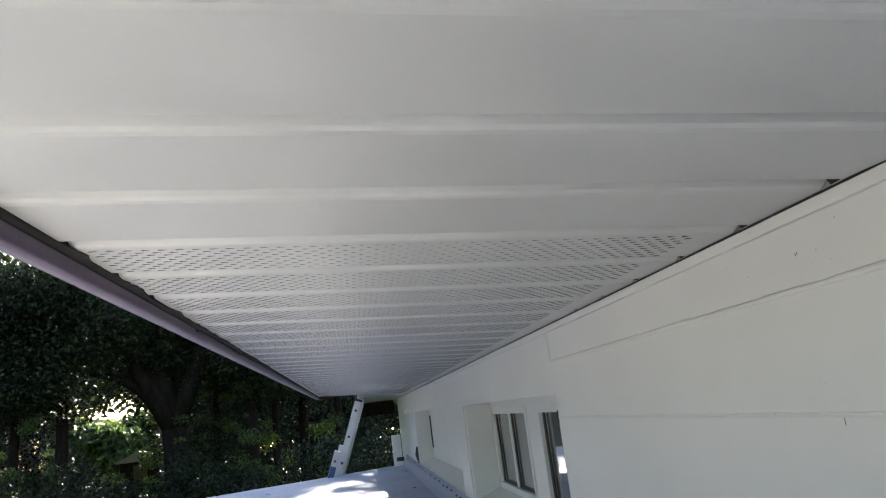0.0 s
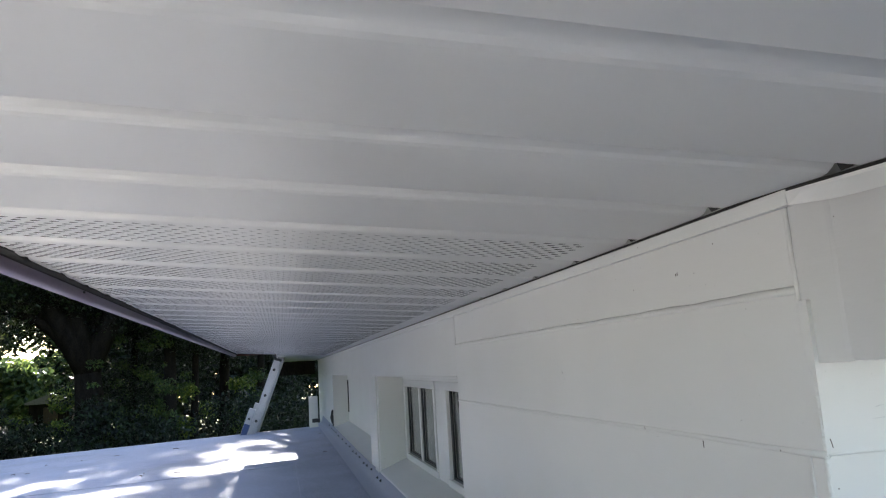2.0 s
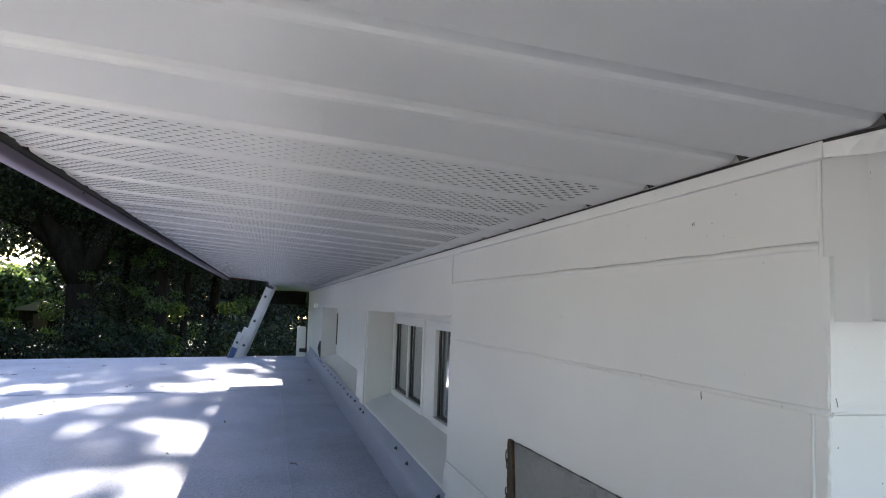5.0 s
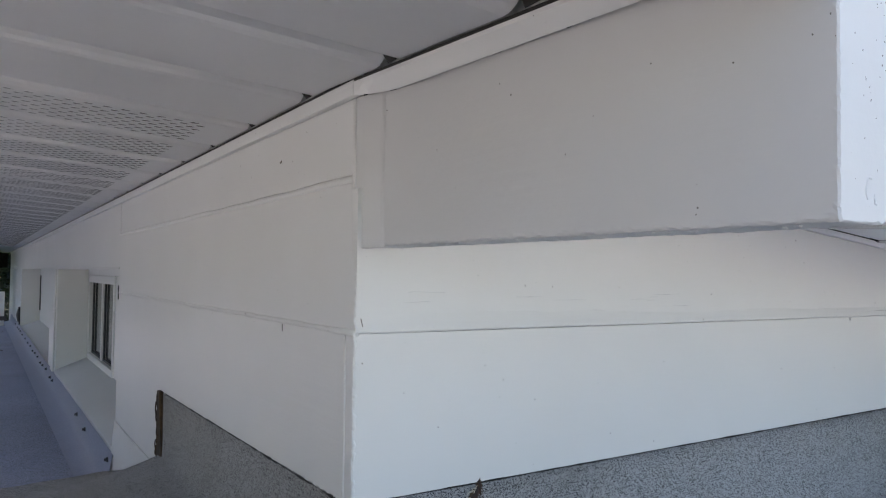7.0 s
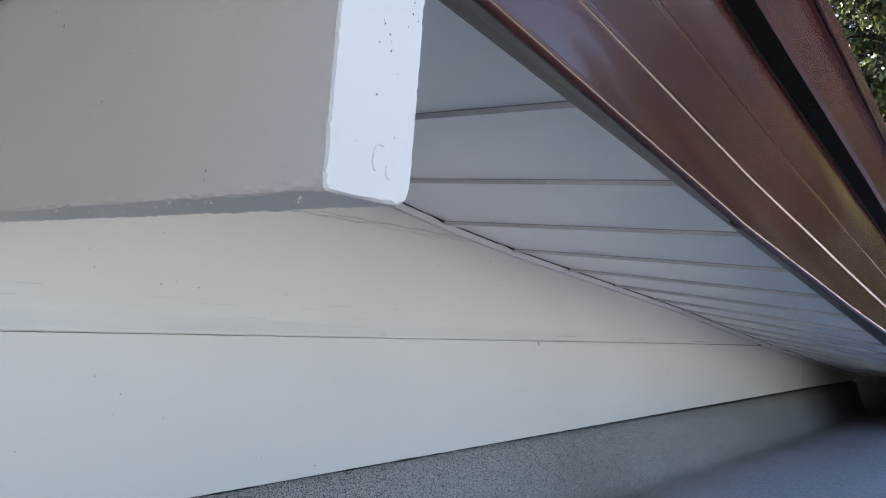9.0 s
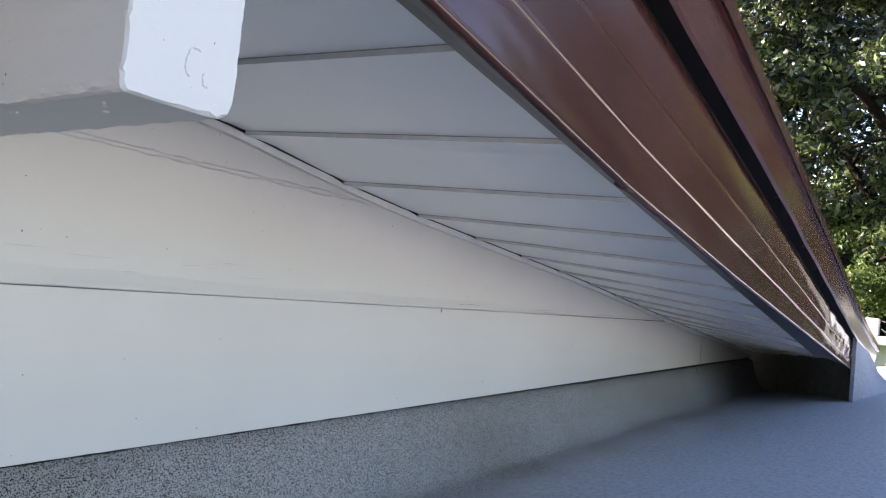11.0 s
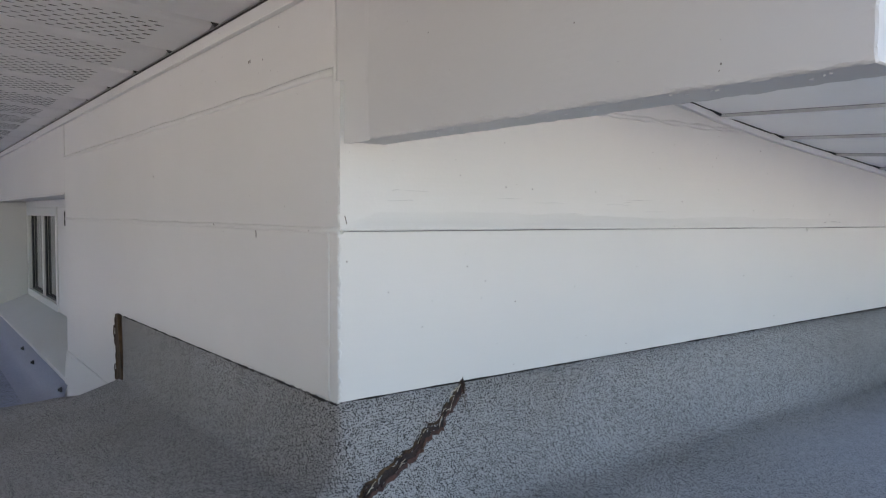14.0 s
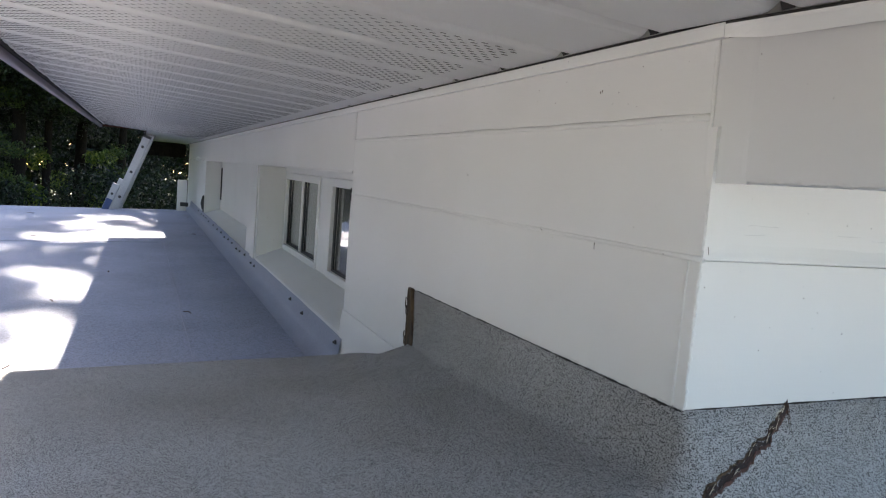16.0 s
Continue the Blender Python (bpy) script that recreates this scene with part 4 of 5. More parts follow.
drip = tagged(mesh_object("drip_edge", swept([drip_section(x)[1:] for x in steps(-0.96, 3.72, 90)]), M_BROWN), "brown folded metal drip edge above the fascia", "drip edge", kind="structure")
part("dark_gap", swept([[drip_section(x)[0], (x, -0.512, lerp_table(FASCIA_TOP, x) + 0.006)] for x in steps(-0.96, 3.72, 60)]), M_VOID, drip, "black shadow gap with debris")
part("drip_lip", swept([[(x, -0.5245, lerp_table(FASCIA_TOP, x) + 0.055), (x, -0.5285, lerp_table(FASCIA_TOP, x) + 0.0525), (x, -0.530, lerp_table(FASCIA_TOP, x) + 0.0690), (x, -0.52, lerp_table(FASCIA_TOP, x) + 0.074)] for x in steps(-0.96, 3.72, 60)]), M_BROWN, drip)
for k in range(14):
    x = rng.uniform(0.1, 2.7)
    z = lerp_table(FASCIA_TOP, x)
    part("debris", ribbon([(x, -0.498, z + 0.001), (x + rng.uniform(0.004, 0.012), -0.502 - rng.uniform(0, 0.01), z + rng.uniform(0.002, 0.007))], 0.0012, 0.6, k), M_CRACK, drip)

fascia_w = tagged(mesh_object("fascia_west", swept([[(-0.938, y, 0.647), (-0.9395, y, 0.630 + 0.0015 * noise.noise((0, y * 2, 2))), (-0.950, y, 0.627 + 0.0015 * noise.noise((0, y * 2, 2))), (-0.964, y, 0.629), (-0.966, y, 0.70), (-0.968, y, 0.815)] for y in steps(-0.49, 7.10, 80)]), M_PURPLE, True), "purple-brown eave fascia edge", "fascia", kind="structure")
part("core", box(-0.962, -0.944, -0.48, 7.08, 0.64, 0.80), M_VOID, fascia_w)
part("end_cap", box(-0.966, -0.55, 7.085, 7.105, 0.635, 0.80), M_BROWN, fascia_w)
part("end_cap", box(-0.57, -0.55, 7.106, 13.0, 0.62, 0.78), M_BROWN, fascia_w)


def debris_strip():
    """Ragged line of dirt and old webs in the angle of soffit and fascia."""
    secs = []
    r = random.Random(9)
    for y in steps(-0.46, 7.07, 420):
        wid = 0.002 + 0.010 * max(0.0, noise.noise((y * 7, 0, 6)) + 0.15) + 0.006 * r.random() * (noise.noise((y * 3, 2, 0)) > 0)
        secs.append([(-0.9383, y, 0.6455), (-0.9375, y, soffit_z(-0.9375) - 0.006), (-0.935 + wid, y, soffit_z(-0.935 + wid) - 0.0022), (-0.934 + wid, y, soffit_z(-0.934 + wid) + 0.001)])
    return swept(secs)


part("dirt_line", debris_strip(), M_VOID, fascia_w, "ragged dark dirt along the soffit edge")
# dark sheet put in for the shade between soffit end and wall
part("eave_shade", box(-0.54, -0.01, 10.3, 10.34, 0.40, 0.598), M_BARK, fascia_w, "near-black sheet for the shade under the far eave")
part("nail", ribbon([(-0.9385, 1.15, 0.643), (-0.9345, 1.15, 0.642)], 0.003, 0, 1), M_BLACK, fascia_w)

roof_pts = [(-0.955, 0.70), (0.0, 0.632), (3.72, 0.225), (3.72, 0.265), (0.0, 0.735), (-0.955, 0.815)]
roof = tagged(mesh_object("roof", prism(roof_pts, "y", -0.476, 7.08), M_SHINGLE), "low sloped grey shingle roof", "roof", kind="structure")
part("roof_back", box(-0.55, 3.6, 7.082, 13.0, 0.645, 0.70), M_SHINGLE, roof)
part("back_wall", box(0.11, 3.7, 9.4, 9.5, -0.3, 0.63), M_VOID, roof)
part("side_wall", box(3.7, 3.74, 0.06, 9.4, -0.3, 0.24), M_VOID, roof)

# pale coated upturn where the drip edge runs down to the deck
up_bm = swept([[(2.755 + (1.545 * u if v == 0 else 0.985 * u), -0.495 - 0.01 * u - 0.34 * u * (1 - v) ** 2, 0.008 + v * (0.337 - 0.155 * u)) for v in steps(0, 1, 7)] for u in steps(0, 1, 12)])
bmesh.ops.recalc_face_normals(up_bm, faces=up_bm.faces)
bmesh.ops.solidify(up_bm, geom=list(up_bm.faces), thickness=0.012)
tagged(mesh_object("roof_upturn", up_bm, M_WHITE_ROOF), "pale coated roofing upturn at the low eave end", "roof upturn", kind="structure")


# ---- things on the roofs ----
flash = tagged(mesh_object("wall_flashing", swept([[(-0.006, y, -0.112 + 0.006 * noise.noise((0, y * 3, 3))), (-0.012 - 0.002 * noise.noise((0, y * 2, 8)), y, -0.13), (-0.016, y, -0.165), (-0.03 - 0.004 * noise.noise((0, y * 4, 1)), y, -0.188), (-0.085, y, white_roof_z(-0.085) + 0.004)] for y in steps(1.46, WALL_END - 0.9, 120)]), M_FLASH, True), "grey-blue coated flashing strip screwed along the wall", "flashing")


def screw_mesh():
    bm = bmesh.new()
    bmesh.ops.create_cone(bm, cap_ends=True, segments=10, radius1=0.0075, radius2=0.006, depth=0.005, matrix=Matrix.Rotation(radians(-90), 4, "Y"))
    bmesh.ops.create_cone(bm, cap_ends=True, segments=6, radius1=0.004, radius2=0.004, depth=0.006, matrix=Matrix.Translation((-0.004, 0, 0)) @ Matrix.Rotation(radians(-90), 4, "Y"))
    me = bpy.data.meshes.new("screw")
    bm.to_mesh(me)
    bm.free()
    me.materials.append(M_BLACK)
    return me


screw_me = screw_mesh()
for y in (1.50, 1.996, 2.228, 3.236, 3.364, 3.62, 3.845, 4.02, 4.26, 4.49, 4.72, 4.96, 5.27, 5.61, 6.05, 6.35, 6.6, 6.9, 7.3):
    s = new("screw", screw_me)
    s.parent, s.location = flash, (-0.017, y, -0.137 + 0.006 * math.sin(y * 9))

post = thing("trim_post", "short white trim post at the roof edge", "post", at=(-0.14, 8.2, -0.2))
part("shaft", box(-0.05, 0.05, -0.06, 0.06, -0.02, 0.345, bevel=0.004), M_WALL, post)
part("bracket", box(-0.02, 0.07, -0.09, -0.0605, 0.05, 0.095, bevel=0.006), M_BLACK, post, "black plastic bracket")

plug = thing("cable_clip", "black cable clip on the wall below the bay", "clip", at=(-0.002, 6.86, -0.03))
part("clip_body", tube([(-0.006, 0, -0.06), (-0.012, 0.01, 0.0), (-0.006, 0.0, 0.075)], [0.012, 0.02, 0.008], 8), M_BLACK, plug)
part("clip_foot", box(-0.01, 0.002, -0.03, 0.03, -0.085, -0.06, bevel=0.003), M_BLACK, plug)

hook = thing("hook", "small white cup hook on the wall", "hook", at=(-0.002, 7.6, 0.40))
part("hook_ring", tube([(-0.02 + 0.02 * math.cos(a), 0.0, 0.02 * math.sin(a)) for a in steps(0, 5.4, 14)], [0.004] * 14, 6), M_JCH, hook)


def build_ladder():
    """Extension ladder: two rails of a base section and a fly section, rungs between, leaning on the roof edge."""
    foot, top = Vector((-1.85, 8.55, -2.9)), Vector((-0.53, 8.0, 0.60))
    up = (top - foot).normalized()
    across = Vector((0.12, 0.98, 0.1))
    across = (across - across.dot(up) * up).normalized()
    out = up.cross(across).normalized()
    lad = thing("extension_ladder", "aluminium extension ladder leaning against the roof edge", "ladder", at=foot)
    basis = Matrix((across, out, up)).transposed().to_4x4()

    def put(nm, bm, mat, lab=""):
        bm.transform(basis)
        return part(nm, bm, mat, lad, lab)
    length = (top - foot).length
    mid = length - 0.62
    for s in (0.0, 0.40):
        put("fly_rail", box(s - 0.014, s + 0.014, -0.040, 0.040, 1.2, length, bevel=0.004), M_ALU)
        put("base_rail", box(s - 0.016, s + 0.016, 0.046, 0.120, 0.0, mid, bevel=0.004), M_ALU)
        put("end_cap", box(s - 0.017, s + 0.017, -0.043, 0.043, length - 0.02, length + 0.006, bevel=0.004), M_BLACK, "black plastic rail cap")
    k = 0.3
    while k < length - 0.05:
        if k > 1.3:
            put("rung", tube([(-0.018, 0.0, k), (0.418, 0.0, k)], [0.014, 0.014], 10), M_ALU)
            put("rivet", tube([(-0.021, 0.0, k), (-0.0141, 0.0, k)], [0.016, 0.016], 10), M_BLACK, "dark rung end")
        if k < mid:
            put("rung", tube([(-0.018, 0.083, k), (0.418, 0.083, k)], [0.014, 0.014], 10), M_ALU)
            put("rivet", tube([(-0.022, 0.083, k), (-0.0162, 0.083, k)], [0.014, 0.014], 10), M_BLACK, "dark rung end")
        k += 0.305
    put("label", box(-0.0175, -0.0161, 0.05, 0.116, mid - 0.75, mid - 0.18), M_BLUE, "dark blue rail sticker")
    put("rope", tube([(0.2, 0.02, length - 0.3), (0.21, 0.03, 1.6), (0.2, 0.1, 1.3)], [0.005] * 3, 6), M_BLACK, "dark pull rope")
    return lad


build_ladder()

# torn felt crack that runs down the upturn from the south wall
crack = thing("torn_roofing_crack", "dark brown torn crack in the grey roofing", "crack", at=(0, 0, 0))
line = [(0.159, 0.001), (0.158, -0.004), (0.150, -0.006), (0.138, -0.011), (0.124, -0.014), (0.116, -0.019), (0.100, -0.021), (0.090, -0.024), (0.082, -0.028), (0.066, -0.032), (0.054, -0.035), (0.036, -0.039), (0.020, -0.044), (0.006, -0.047), (-0.008, -0.055)]
fine_line = []
for (xa, ya), (xb, yb) in zip(line, line[1:]):
    for f in (0.0, 0.25, 0.5, 0.75):
        fine_line.append((xa + (xb - xa) * f + rng.uniform(-0.0012, 0.0012), ya + (yb - ya) * f + rng.uniform(-0.0010, 0.0010)))


def torn_strip(offset, wide, rise, seed, jag=0.6):
    """A ragged strip along the tear, shifted sideways, that lies on the roofing with a rounded back."""
    r = random.Random(seed)
    rows = []
    for i, (x, y) in enumerate(fine_line):
        xa, ya = fine_line[max(i - 1, 0)]
        xb, yb = fine_line[min(i + 1, len(fine_line) - 1)]
        d = Vector((xb - xa, yb - ya)).normalized()
        side = Vector((-d.y, d.x))
        grow = 0.45 + 0.75 * i / len(fine_line)
        pinch = 0.65 + 0.5 * noise.noise((i * 0.33, seed, 0))
        wa, wb = (wide * grow * pinch * (1 + jag * r.uniform(-1, 1)) for _ in "ab")
        row = []
        for k, (w, lift) in enumerate(((wa, 0.0), (0.5 * wa, 0.7), (0.0, 1.0), (-0.5 * wb, 0.75), (-wb, 0.0))):
            px, py = x + side.x * (offset * grow + w), y + side.y * (offset * grow + w)
            row.append((px, py, grey_height(px, py) + 0.0003 + rise * lift * (0.6 + 0.8 * r.random())))
        rows.append(row)
    return swept(rows)


part("crack_bed", torn_strip(0.0, 0.0040, 0.0006, 21), M_CRACK, crack)
part("crack_edge", torn_strip(0.0030, 0.0016, 0.0026, 22), M_RUST, crack, "red-brown torn felt edge")
part("crack_edge", torn_strip(-0.0032, 0.0013, 0.0020, 23), M_ROT, crack, "brown torn felt edge")
for k in range(70):
    i = rng.randrange(len(line) - 1)
    f = rng.random()
    x = line[i][0] * (1 - f) + line[i + 1][0] * f + rng.uniform(-0.004, 0.004)
    y = line[i][1] * (1 - f) + line[i + 1][1] * f + rng.uniform(-0.003, 0.003)
    run = rng.uniform(0.004, 0.014)
    dx, dy = line[i + 1][0] - line[i][0], line[i + 1][1] - line[i][1]
    size = math.hypot(dx, dy)
    x2, y2 = x + run * dx / size + rng.uniform(-0.002, 0.002), y + run * dy / size + rng.uniform(-0.002, 0.002)
    part("fibre", ribbon([(x, y, grey_height(x, y) + 0.003), ((x + x2) / 2, (y + y2) / 2, grey_height((x + x2) / 2, (y + y2) / 2) + rng.uniform(0.003, 0.0055)), (x2, y2, grey_height(x2, y2) + rng.uniform(0.001, 0.004))], rng.uniform(0.0002, 0.00045), 0.5, k), (M_CRACK, M_ROT, M_RUST, M_STRAW)[k % 4], crack)

# twigs and leaf scraps on the pale roofs
twig_rng = random.Random(12)
for k in range(34):
    x, y = twig_rng.uniform(-2.8, -0.1), twig_rng.uniform(1.3, 7.5)
    a, s = twig_rng.uniform(0, 6.28), twig_rng.uniform(0.008, 0.03)
    z = white_roof_z(x) + 0.004
    tw = mesh_object("twig", ribbon([(x, y, z), (x + s * math.cos(a), y + s * math.sin(a), z + 0.003), (x + 1.8 * s * math.cos(a + 0.3), y + 1.8 * s * math.sin(a + 0.3), z)], 0.0022, 0.8, k), M_ROT)
    tagged(tw, "dry brown twig scrap on the roof", "twig", "roof debris")
for k in range(9):
    x, y = twig_rng.uniform(2.7, 4.8), twig_rng.uniform(-1.2, -0.4)
    a, s = twig_rng.uniform(0, 6.28), twig_rng.uniform(0.006, 0.022)
    z = grey_height(x, y) + 0.003
    tw = mesh_object("twig", ribbon([(x, y, z), (x + s * math.cos(a), y + s * math.sin(a), z + 0.003), (x + 1.8 * s * math.cos(a + 0.3), y + 1.8 * s * math.sin(a + 0.3), z)], 0.0020, 0.8, k), M_ROT)
    tagged(tw, "dry brown twig scrap on the roof", "twig", "roof debris")


# ---- trees ----
def leaf_mesh(name, clumps, count, size, material, seed, flat=0.0):
    """Many small bent leaves scattered through ellipsoid clumps (x, y, z, rx, ry, rz)."""
    r = np.random.default_rng(seed)
    c = np.array(clumps, dtype=float)
    vol = (c[:, 3] * c[:, 4] * c[:, 5]) ** 0.75
    idx = r.choice(len(c), size=count, p=vol / vol.sum())
    d = r.normal(size=(count, 3))
    d /= np.linalg.norm(d, axis=1)[:, None]
    rad = r.random(count) ** 0.45
    pos = c[idx, :3] + d * rad[:, None] * c[idx, 3:6]
    u = r.normal(size=(count, 3))
    u[:, 2] *= 1 - flat
    u /= np.linalg.norm(u, axis=1)[:, None]
    w = np.cross(u, r.normal(size=(count, 3)))
    w /= np.linalg.norm(w, axis=1)[:, None]
    nrm = np.cross(u, w)
    s = size * (0.6 + 0.8 * r.random(count))[:, None]
    verts = np.empty((count, 4, 3))
    verts[:, 0] = pos - u * s
    verts[:, 1] = pos + w * s * 0.42 + nrm * s * 0.12
    verts[:, 2] = pos + u * s
    verts[:, 3] = pos - w * s * 0.42 + nrm * s * 0.12
    faces = np.arange(count * 4).reshape(count, 4)
    me = bpy.data.meshes.new(name)
    me.vertices.add(count * 4)
    me.vertices.foreach_set("co", verts.ravel())
    me.loops.add(count * 4)
    me.loops.foreach_set("vertex_index", faces.ravel())
    me.polygons.add(count)
    me.polygons.foreach_set("loop_start", np.arange(0, count * 4, 4))
    me.polygons.foreach_set("loop_total", np.full(count, 4))
    me.update(calc_edges=True)
    me.materials.append(material)
    return me


def limb(a, b, ra, rb, bend, seed, n=7):
    r = random.Random(seed)
    a, b = Vector(a), Vector(b)
    off = Vector((r.uniform(-1, 1), r.uniform(-1, 1), r.uniform(0, 1))) * bend
    pts = [a.lerp(b, t) + off * math.sin(math.pi * t) for t in steps(0, 1, n)]
    return pts, [ra + (rb - ra) * t for t in steps(0, 1, n)]


def tree(label, base, fork, tips, trunk_r, clumps, leaves, size, material, seed, category="tree"):
    t = thing("tree", label, category, "garden trees", at=base)
    inv = Matrix.Translation(-Vector(base))
    bm = bmesh.new()
    pts, radii = limb(base, fork, trunk_r * 1.1, trunk_r * 0.72, 0.15, seed)
    add_tube(bm, pts, radii, 12)
    bm.transform(inv)
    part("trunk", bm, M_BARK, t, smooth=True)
    for i, tip in enumerate(tips):
        bm = bmesh.new()
        pts, radii = limb(fork, tip, trunk_r * 0.7, trunk_r * 0.12, 0.5, seed + i)
        add_tube(bm, pts, radii, 8)
        r = random.Random(seed * 7 + i)
        for j in (3, 4, 5, 6):
            end = pts[j] + Vector((r.uniform(-1, 1), r.uniform(-1, 1), r.uniform(-0.4, 0.9))) * 1.1
            q, rr = limb(pts[j], end, trunk_r * 0.16, trunk_r * 0.03, 0.15, seed + 31 * i + j, 5)
            add_tube(bm, q, rr, 5)
        bm.transform(inv)
        part("limb", bm, M_BARK, t, smooth=True)
    me = leaf_mesh("crown", clumps, leaves, size, material, seed)
    me.transform(inv)
    crown = new("crown", me)
    crown.parent = t
    return t


def polar(az, dist, z):
    return (-0.55 + dist * math.sin(radians(az)), -0.62 + dist * math.cos(radians(az)), z)


def polar_clumps(seed, n, azr, dr, elr, rr, skip=None):
    """Leaf clumps by bearing and height angle round the house corner."""
    r = random.Random(seed)
    out = []
    while len(out) < n:
        az, d, el = r.uniform(*azr), r.uniform(*dr), r.uniform(*elr)
        rad = r.uniform(*rr)
        if skip and skip(az, el, math.degrees(rad / d)):
            continue
        p = Vector(polar(az, d, 0.4 + d * math.tan(radians(el))))
        q = p - SUN_DIR * (p.z + 0.2) / SUN_DIR.z
        if -9 < q.x < 6 and q.y < 6.8 + rad:
            continue
        out.append((*p, rad * 1.2, rad * 1.2, rad * 0.8))
    return out


def in_gap(az, el, m):
    """The clearing between the trunks through which the lawn and sky show."""
    return abs(az + 16.6) < 1.05 + 0.95 * m and -3.3 - 0.8 * m < el < 2.1 + 0.75 * m


# gaps left in the added dapple sprays: where the sun comes through to the lower roof (x, y, half widths)
BREAKS = [(-0.88, 1.87, 0.16, 0.22), (-1.19, 2.21, 0.10, 0.12), (-1.4, 2.74, 0.11, 0.17), (-1.17, 2.98, 0.07, 0.12), (-1.42, 3.56, 0.10, 0.26),
          (-1.05, 3.40, 0.10, 0.12), (-0.88, 3.06, 0.13, 0.34), (-1.58, 4.51, 0.18, 0.20), (-1.85, 4.2, 0.08, 0.16), (-0.91, 4.38, 0.14, 0.14),
          (-1.01, 5.21, 0.32, 0.13), (-0.79, 5.95, 0.19, 0.13), (-0.87, 6.6, 0.12, 0.10), (-0.47, 5.40, 0.07, 0.13), (-0.69, 5.02, 0.17, 0.10), (-2.3, 3.6, 0.2, 0.2), (-2.7, 5.0, 0.3, 0.2)]


def dapple_clumps():
    """Unseen leaf sprays added high between the sun and the lower roof to cast its dapples."""
    r = random.Random(77)
    out = []
    while len(out) < 680:
        q = Vector((r.uniform(-5.5, -0.3), r.uniform(0.8, 8.4), -0.22))
        wob = 0.22 * noise.noise((q.x * 4, q.y * 3, 2.0))
        in_break = any(((q.x - bx) / (hx + 0.05)) ** 2 + ((q.y - by) / (hy + 0.10)) ** 2 < 1 + wob for bx, by, hx, hy in BREAKS)
        outer = q.x < -0.95 - 0.42 * (q.y + 0.63)
        if (in_break and r.random() < (0.93 if q.y < 2.5 else 0.86)) or (outer and r.random() < 0.72):
            continue
        p = q + SUN_DIR * r.uniform(15.0, 19.0)
        rad = r.uniform(0.05, 0.12)
        out.append((*p, rad * 1.4, rad * 1.2, rad * 0.7))
    return out


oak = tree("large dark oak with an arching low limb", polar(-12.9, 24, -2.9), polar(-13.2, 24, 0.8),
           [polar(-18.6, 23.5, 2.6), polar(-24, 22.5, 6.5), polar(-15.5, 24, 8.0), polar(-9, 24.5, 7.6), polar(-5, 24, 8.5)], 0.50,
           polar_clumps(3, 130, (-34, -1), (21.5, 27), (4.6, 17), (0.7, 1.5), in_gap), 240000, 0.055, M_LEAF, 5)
# light blocker out of view, hung on the oak only as its parent
spray = new("dapple_blocker", leaf_mesh("dapple_blocker", dapple_clumps(), 72000, 0.06, M_LEAF, 78))
spray.data.transform(Matrix.Translation(-Vector(oak.location)))
spray.parent = oak
for bearing, dist, radius, seed, span in ((-8.2, 25, 0.22, 15, (-12, -4)), (-20.6, 24, 0.2, 25, (-30, -20)), (-4.2, 28, 0.2, 35, (-8, 3)), (-10.4, 27, 0.14, 36, (-12, -9)), (-6.3, 26, 0.13, 37, (-8, -4)), (-1.6, 26, 0.14, 38, (-4, 2)), (-23.2, 25, 0.16, 39, (-28, -21))):
    tree("slim dark tree trunk among shrubs", polar(bearing, dist, -2.9), polar(bearing + 0.3, dist, 2.6), [polar(bearing - 1.8, dist, 8), polar(bearing + 1.8, dist, 8)], radius,
         polar_clumps(seed, 26, span, (dist - 1, dist + 2), (3.4, 13), (0.6, 1.2), in_gap), 36000, 0.052, M_LEAF, seed)

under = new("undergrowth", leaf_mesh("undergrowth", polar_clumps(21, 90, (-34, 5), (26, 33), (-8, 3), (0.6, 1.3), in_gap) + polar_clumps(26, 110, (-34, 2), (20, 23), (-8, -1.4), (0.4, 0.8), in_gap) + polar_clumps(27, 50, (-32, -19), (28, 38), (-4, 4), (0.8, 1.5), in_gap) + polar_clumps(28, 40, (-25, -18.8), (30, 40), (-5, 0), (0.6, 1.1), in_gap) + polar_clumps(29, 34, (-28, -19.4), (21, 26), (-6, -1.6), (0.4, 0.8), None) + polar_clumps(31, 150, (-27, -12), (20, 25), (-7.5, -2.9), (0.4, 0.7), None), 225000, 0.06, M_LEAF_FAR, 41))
tagged(under, "dense shrubs below the trees with shade in their dark green", "shrubs", kind="stuff")
# small clumps in lighter leaf colour make the lit spots among the shrubs
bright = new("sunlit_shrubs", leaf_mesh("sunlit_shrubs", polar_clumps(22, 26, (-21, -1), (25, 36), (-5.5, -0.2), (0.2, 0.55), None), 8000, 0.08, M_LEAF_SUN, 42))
tagged(bright, "shrubs among dark trunks with sunlight in their yellow-green", "shrubs", kind="stuff")
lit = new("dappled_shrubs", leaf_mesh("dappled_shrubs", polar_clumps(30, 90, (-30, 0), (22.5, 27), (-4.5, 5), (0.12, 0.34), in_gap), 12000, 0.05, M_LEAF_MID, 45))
tagged(lit, "mid-green leaves coloured as if lit between dark trunks", "shrubs", kind="stuff")
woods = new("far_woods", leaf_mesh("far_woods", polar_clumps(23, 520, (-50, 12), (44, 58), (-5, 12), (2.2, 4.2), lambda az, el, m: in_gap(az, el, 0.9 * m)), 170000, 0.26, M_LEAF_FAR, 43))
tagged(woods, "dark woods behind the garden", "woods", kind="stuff")

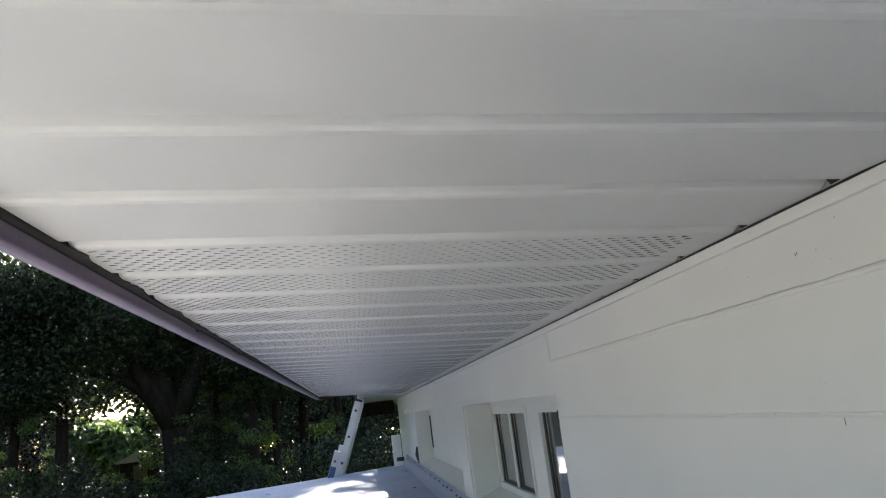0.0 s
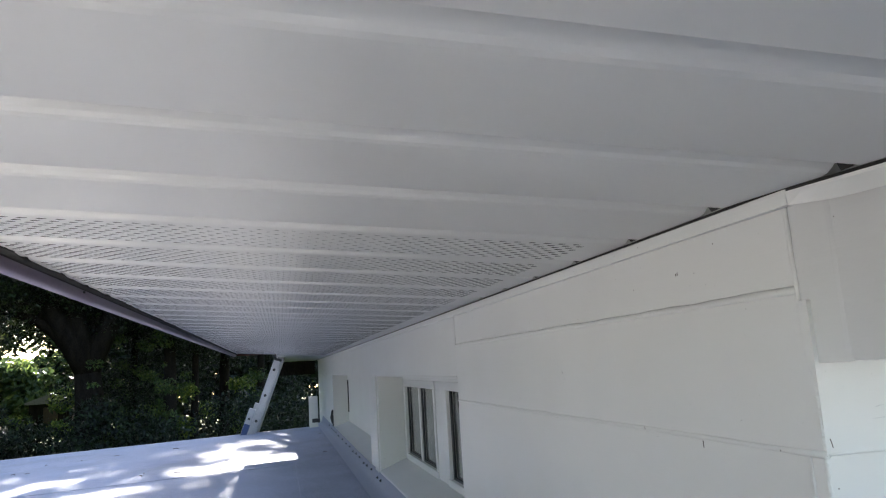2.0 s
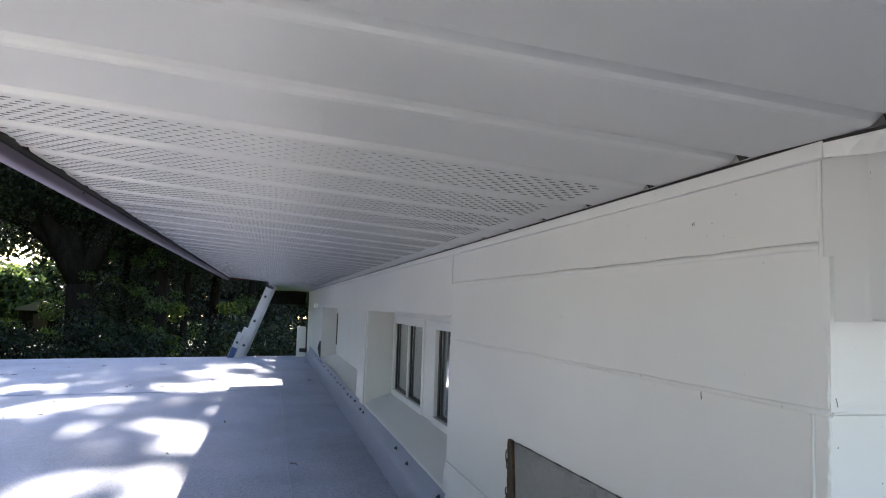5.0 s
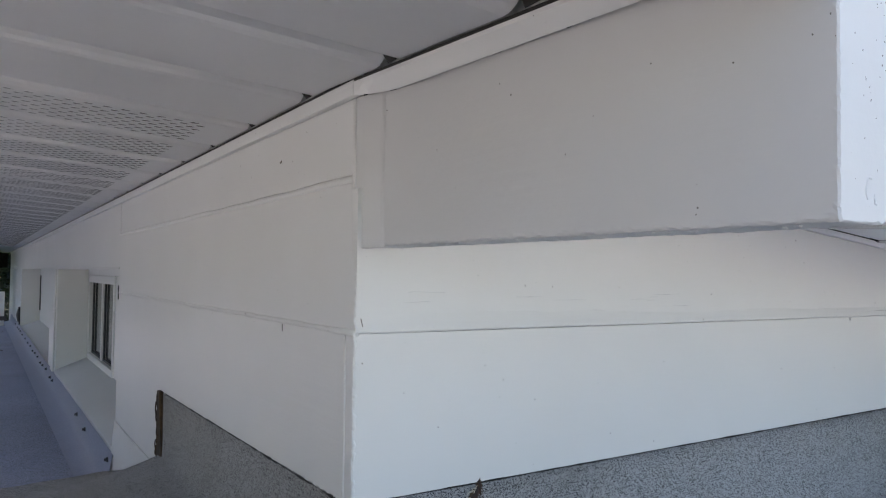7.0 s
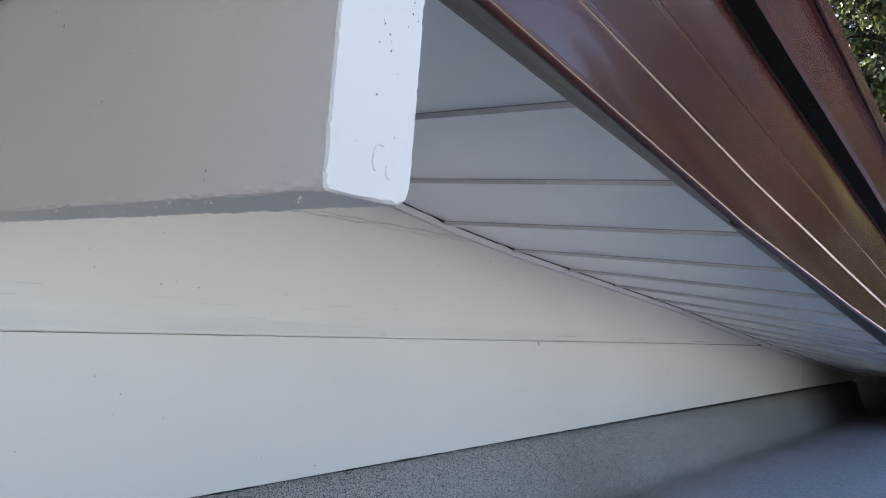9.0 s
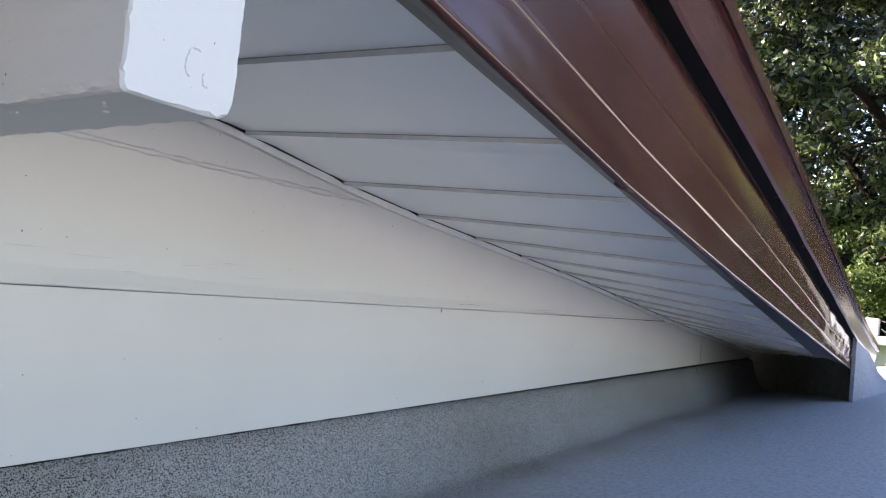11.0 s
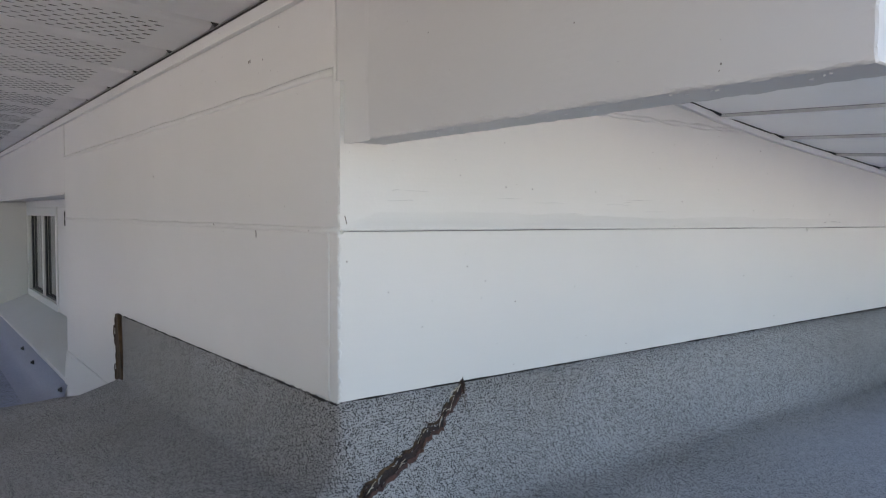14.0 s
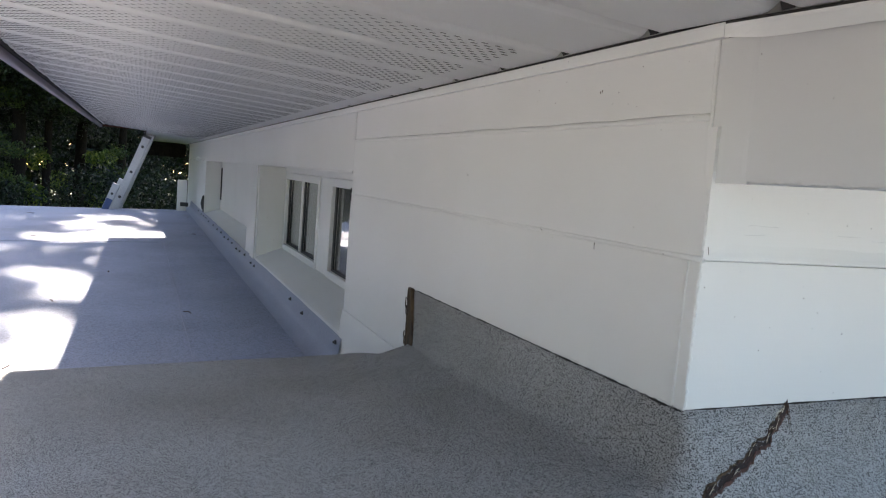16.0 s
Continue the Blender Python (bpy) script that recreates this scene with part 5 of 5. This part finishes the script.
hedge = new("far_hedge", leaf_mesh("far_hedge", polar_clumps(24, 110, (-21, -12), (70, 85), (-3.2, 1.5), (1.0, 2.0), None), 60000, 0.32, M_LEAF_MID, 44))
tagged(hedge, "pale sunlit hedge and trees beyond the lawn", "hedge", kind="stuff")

# shed seen through the clearing
shed = thing("garden_shed", "dark weathered garden shed beyond the lawn", "shed", at=polar(-15.2, 64, -2.9))
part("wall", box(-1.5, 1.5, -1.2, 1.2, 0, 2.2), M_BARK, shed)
part("roof", prism([(-1.75, 2.15), (1.75, 2.15), (1.75, 2.3), (0.0, 2.9), (-1.75, 2.3)], "y", -1.4, 1.4), M_SHED, shed)
part("door", box(-0.5, 0.5, -1.23, -1.20, 0.02, 1.9, bevel=0.01), M_ROT, shed)

# ---- to the east: large-leaved tree, bush, neighbouring building ----
def east(az, dist, el):
    return (-0.12 + dist * math.sin(radians(az)), -0.72 + dist * math.cos(radians(az)), 0.36 + dist * math.tan(radians(el)))


def east_clumps(seed, n, azr, dr, elr, rr):
    r = random.Random(seed)
    out = []
    for _ in range(n):
        rad = r.uniform(*rr)
        out.append((*east(r.uniform(*azr), r.uniform(*dr), r.uniform(*elr)), rad * 1.15, rad * 1.15, rad * 0.8))
    return out


tree("tall tree with glossy sunlit leaves and bare twigs", east(91, 11.5, 0)[:2] + (-2.9,), east(89, 11.5, 3.5),
     [east(84, 11, 12), east(80, 10.5, 20), east(90, 11, 22), east(86.5, 11.5, 4.5), east(96, 11, 14)], 0.22,
     east_clumps(31, 260, (68, 108), (9.5, 13), (6.0, 30), (0.16, 0.5)), 120000, 0.052, M_LEAF_BIG, 51)
tagged(new("sunlit_bush", leaf_mesh("sunlit_bush", east_clumps(32, 24, (84.6, 98), (12, 14), (2.3, 6.2), (0.25, 0.5)), 17000, 0.040, M_LEAF_MID, 52)), "bright yellow-green bush beyond the roof edge", "bush", kind="stuff")
tagged(new("east_woods", leaf_mesh("east_woods", east_clumps(33, 360, (60, 120), (24, 30), (-6, 25), (1.3, 2.6)) + east_clumps(36, 70, (80, 104), (24, 30), (-6, 6), (1.0, 1.8)), 140000, 0.15, M_LEAF_FAR, 53)), "dark woods behind the neighbouring building", "woods", kind="stuff")

annex = thing("outbuilding", "low pale stucco building with flat roof and chimney", "building", at=(20, 0.3, -2.9))
part("wall", box(-0.0, 3.0, -6.0, 0.55, 0, 2.85), M_STUCCO, annex)
part("dark_side", box(0.02, 3.0, 0.552, 1.1, 0, 2.8), M_SHED, annex)
part("roof", box(-0.2, 3.3, -6.3, 1.3, 2.86, 3.06, bevel=0.02), M_STUCCO, annex)
part("chimney", box(0.5, 1.1, 0.05, 0.65, 3.06, 3.5, bevel=0.02), M_STUCCO, annex)
win = part("window", box(-0.03, 0.02, -0.75, -0.15, 1.6, 2.45, bevel=0.01), M_WALL, annex)
part("pane", box(-0.045, -0.031, -0.70, -0.20, 1.65, 2.4), M_ORANGE, win, "orange-brown blind")
wires = thing("overhead_wire", "thin overhead wires from tree to building", "wire", at=(20.6, 0.3, 0.55))
part("cable", tube([(0, 0, 0), (-4.5, -0.6, -0.12), (-9.15, -1.2, 0.1)], [0.008] * 3, 5), M_BLACK, wires)
part("cable", tube([(0, 0, -0.2), (-4.5, -0.6, -0.45), (-9.15, -1.2, -0.4)], [0.008] * 3, 5), M_BLACK, wires)

tagged(new("south_east_trees", leaf_mesh("south_east_trees", east_clumps(37, 70, (106, 150), (14, 18), (-6, 8), (0.7, 1.3)), 26000, 0.11, M_LEAF_SUN, 56)), "bright yellow-green trees beyond the deck", "trees", kind="stuff")
# unseen foliage added on the west to hold sky light off the walls
tagged(new("west_sky_block", leaf_mesh("west_sky_block", polar_clumps(35, 200, (-145, -46), (14, 20), (-9, 34), (1.0, 2.2), None), 70000, 0.14, M_LEAF_FAR, 55)), "unseen dark leaf clumps added to block the west sky", "woods", kind="stuff")
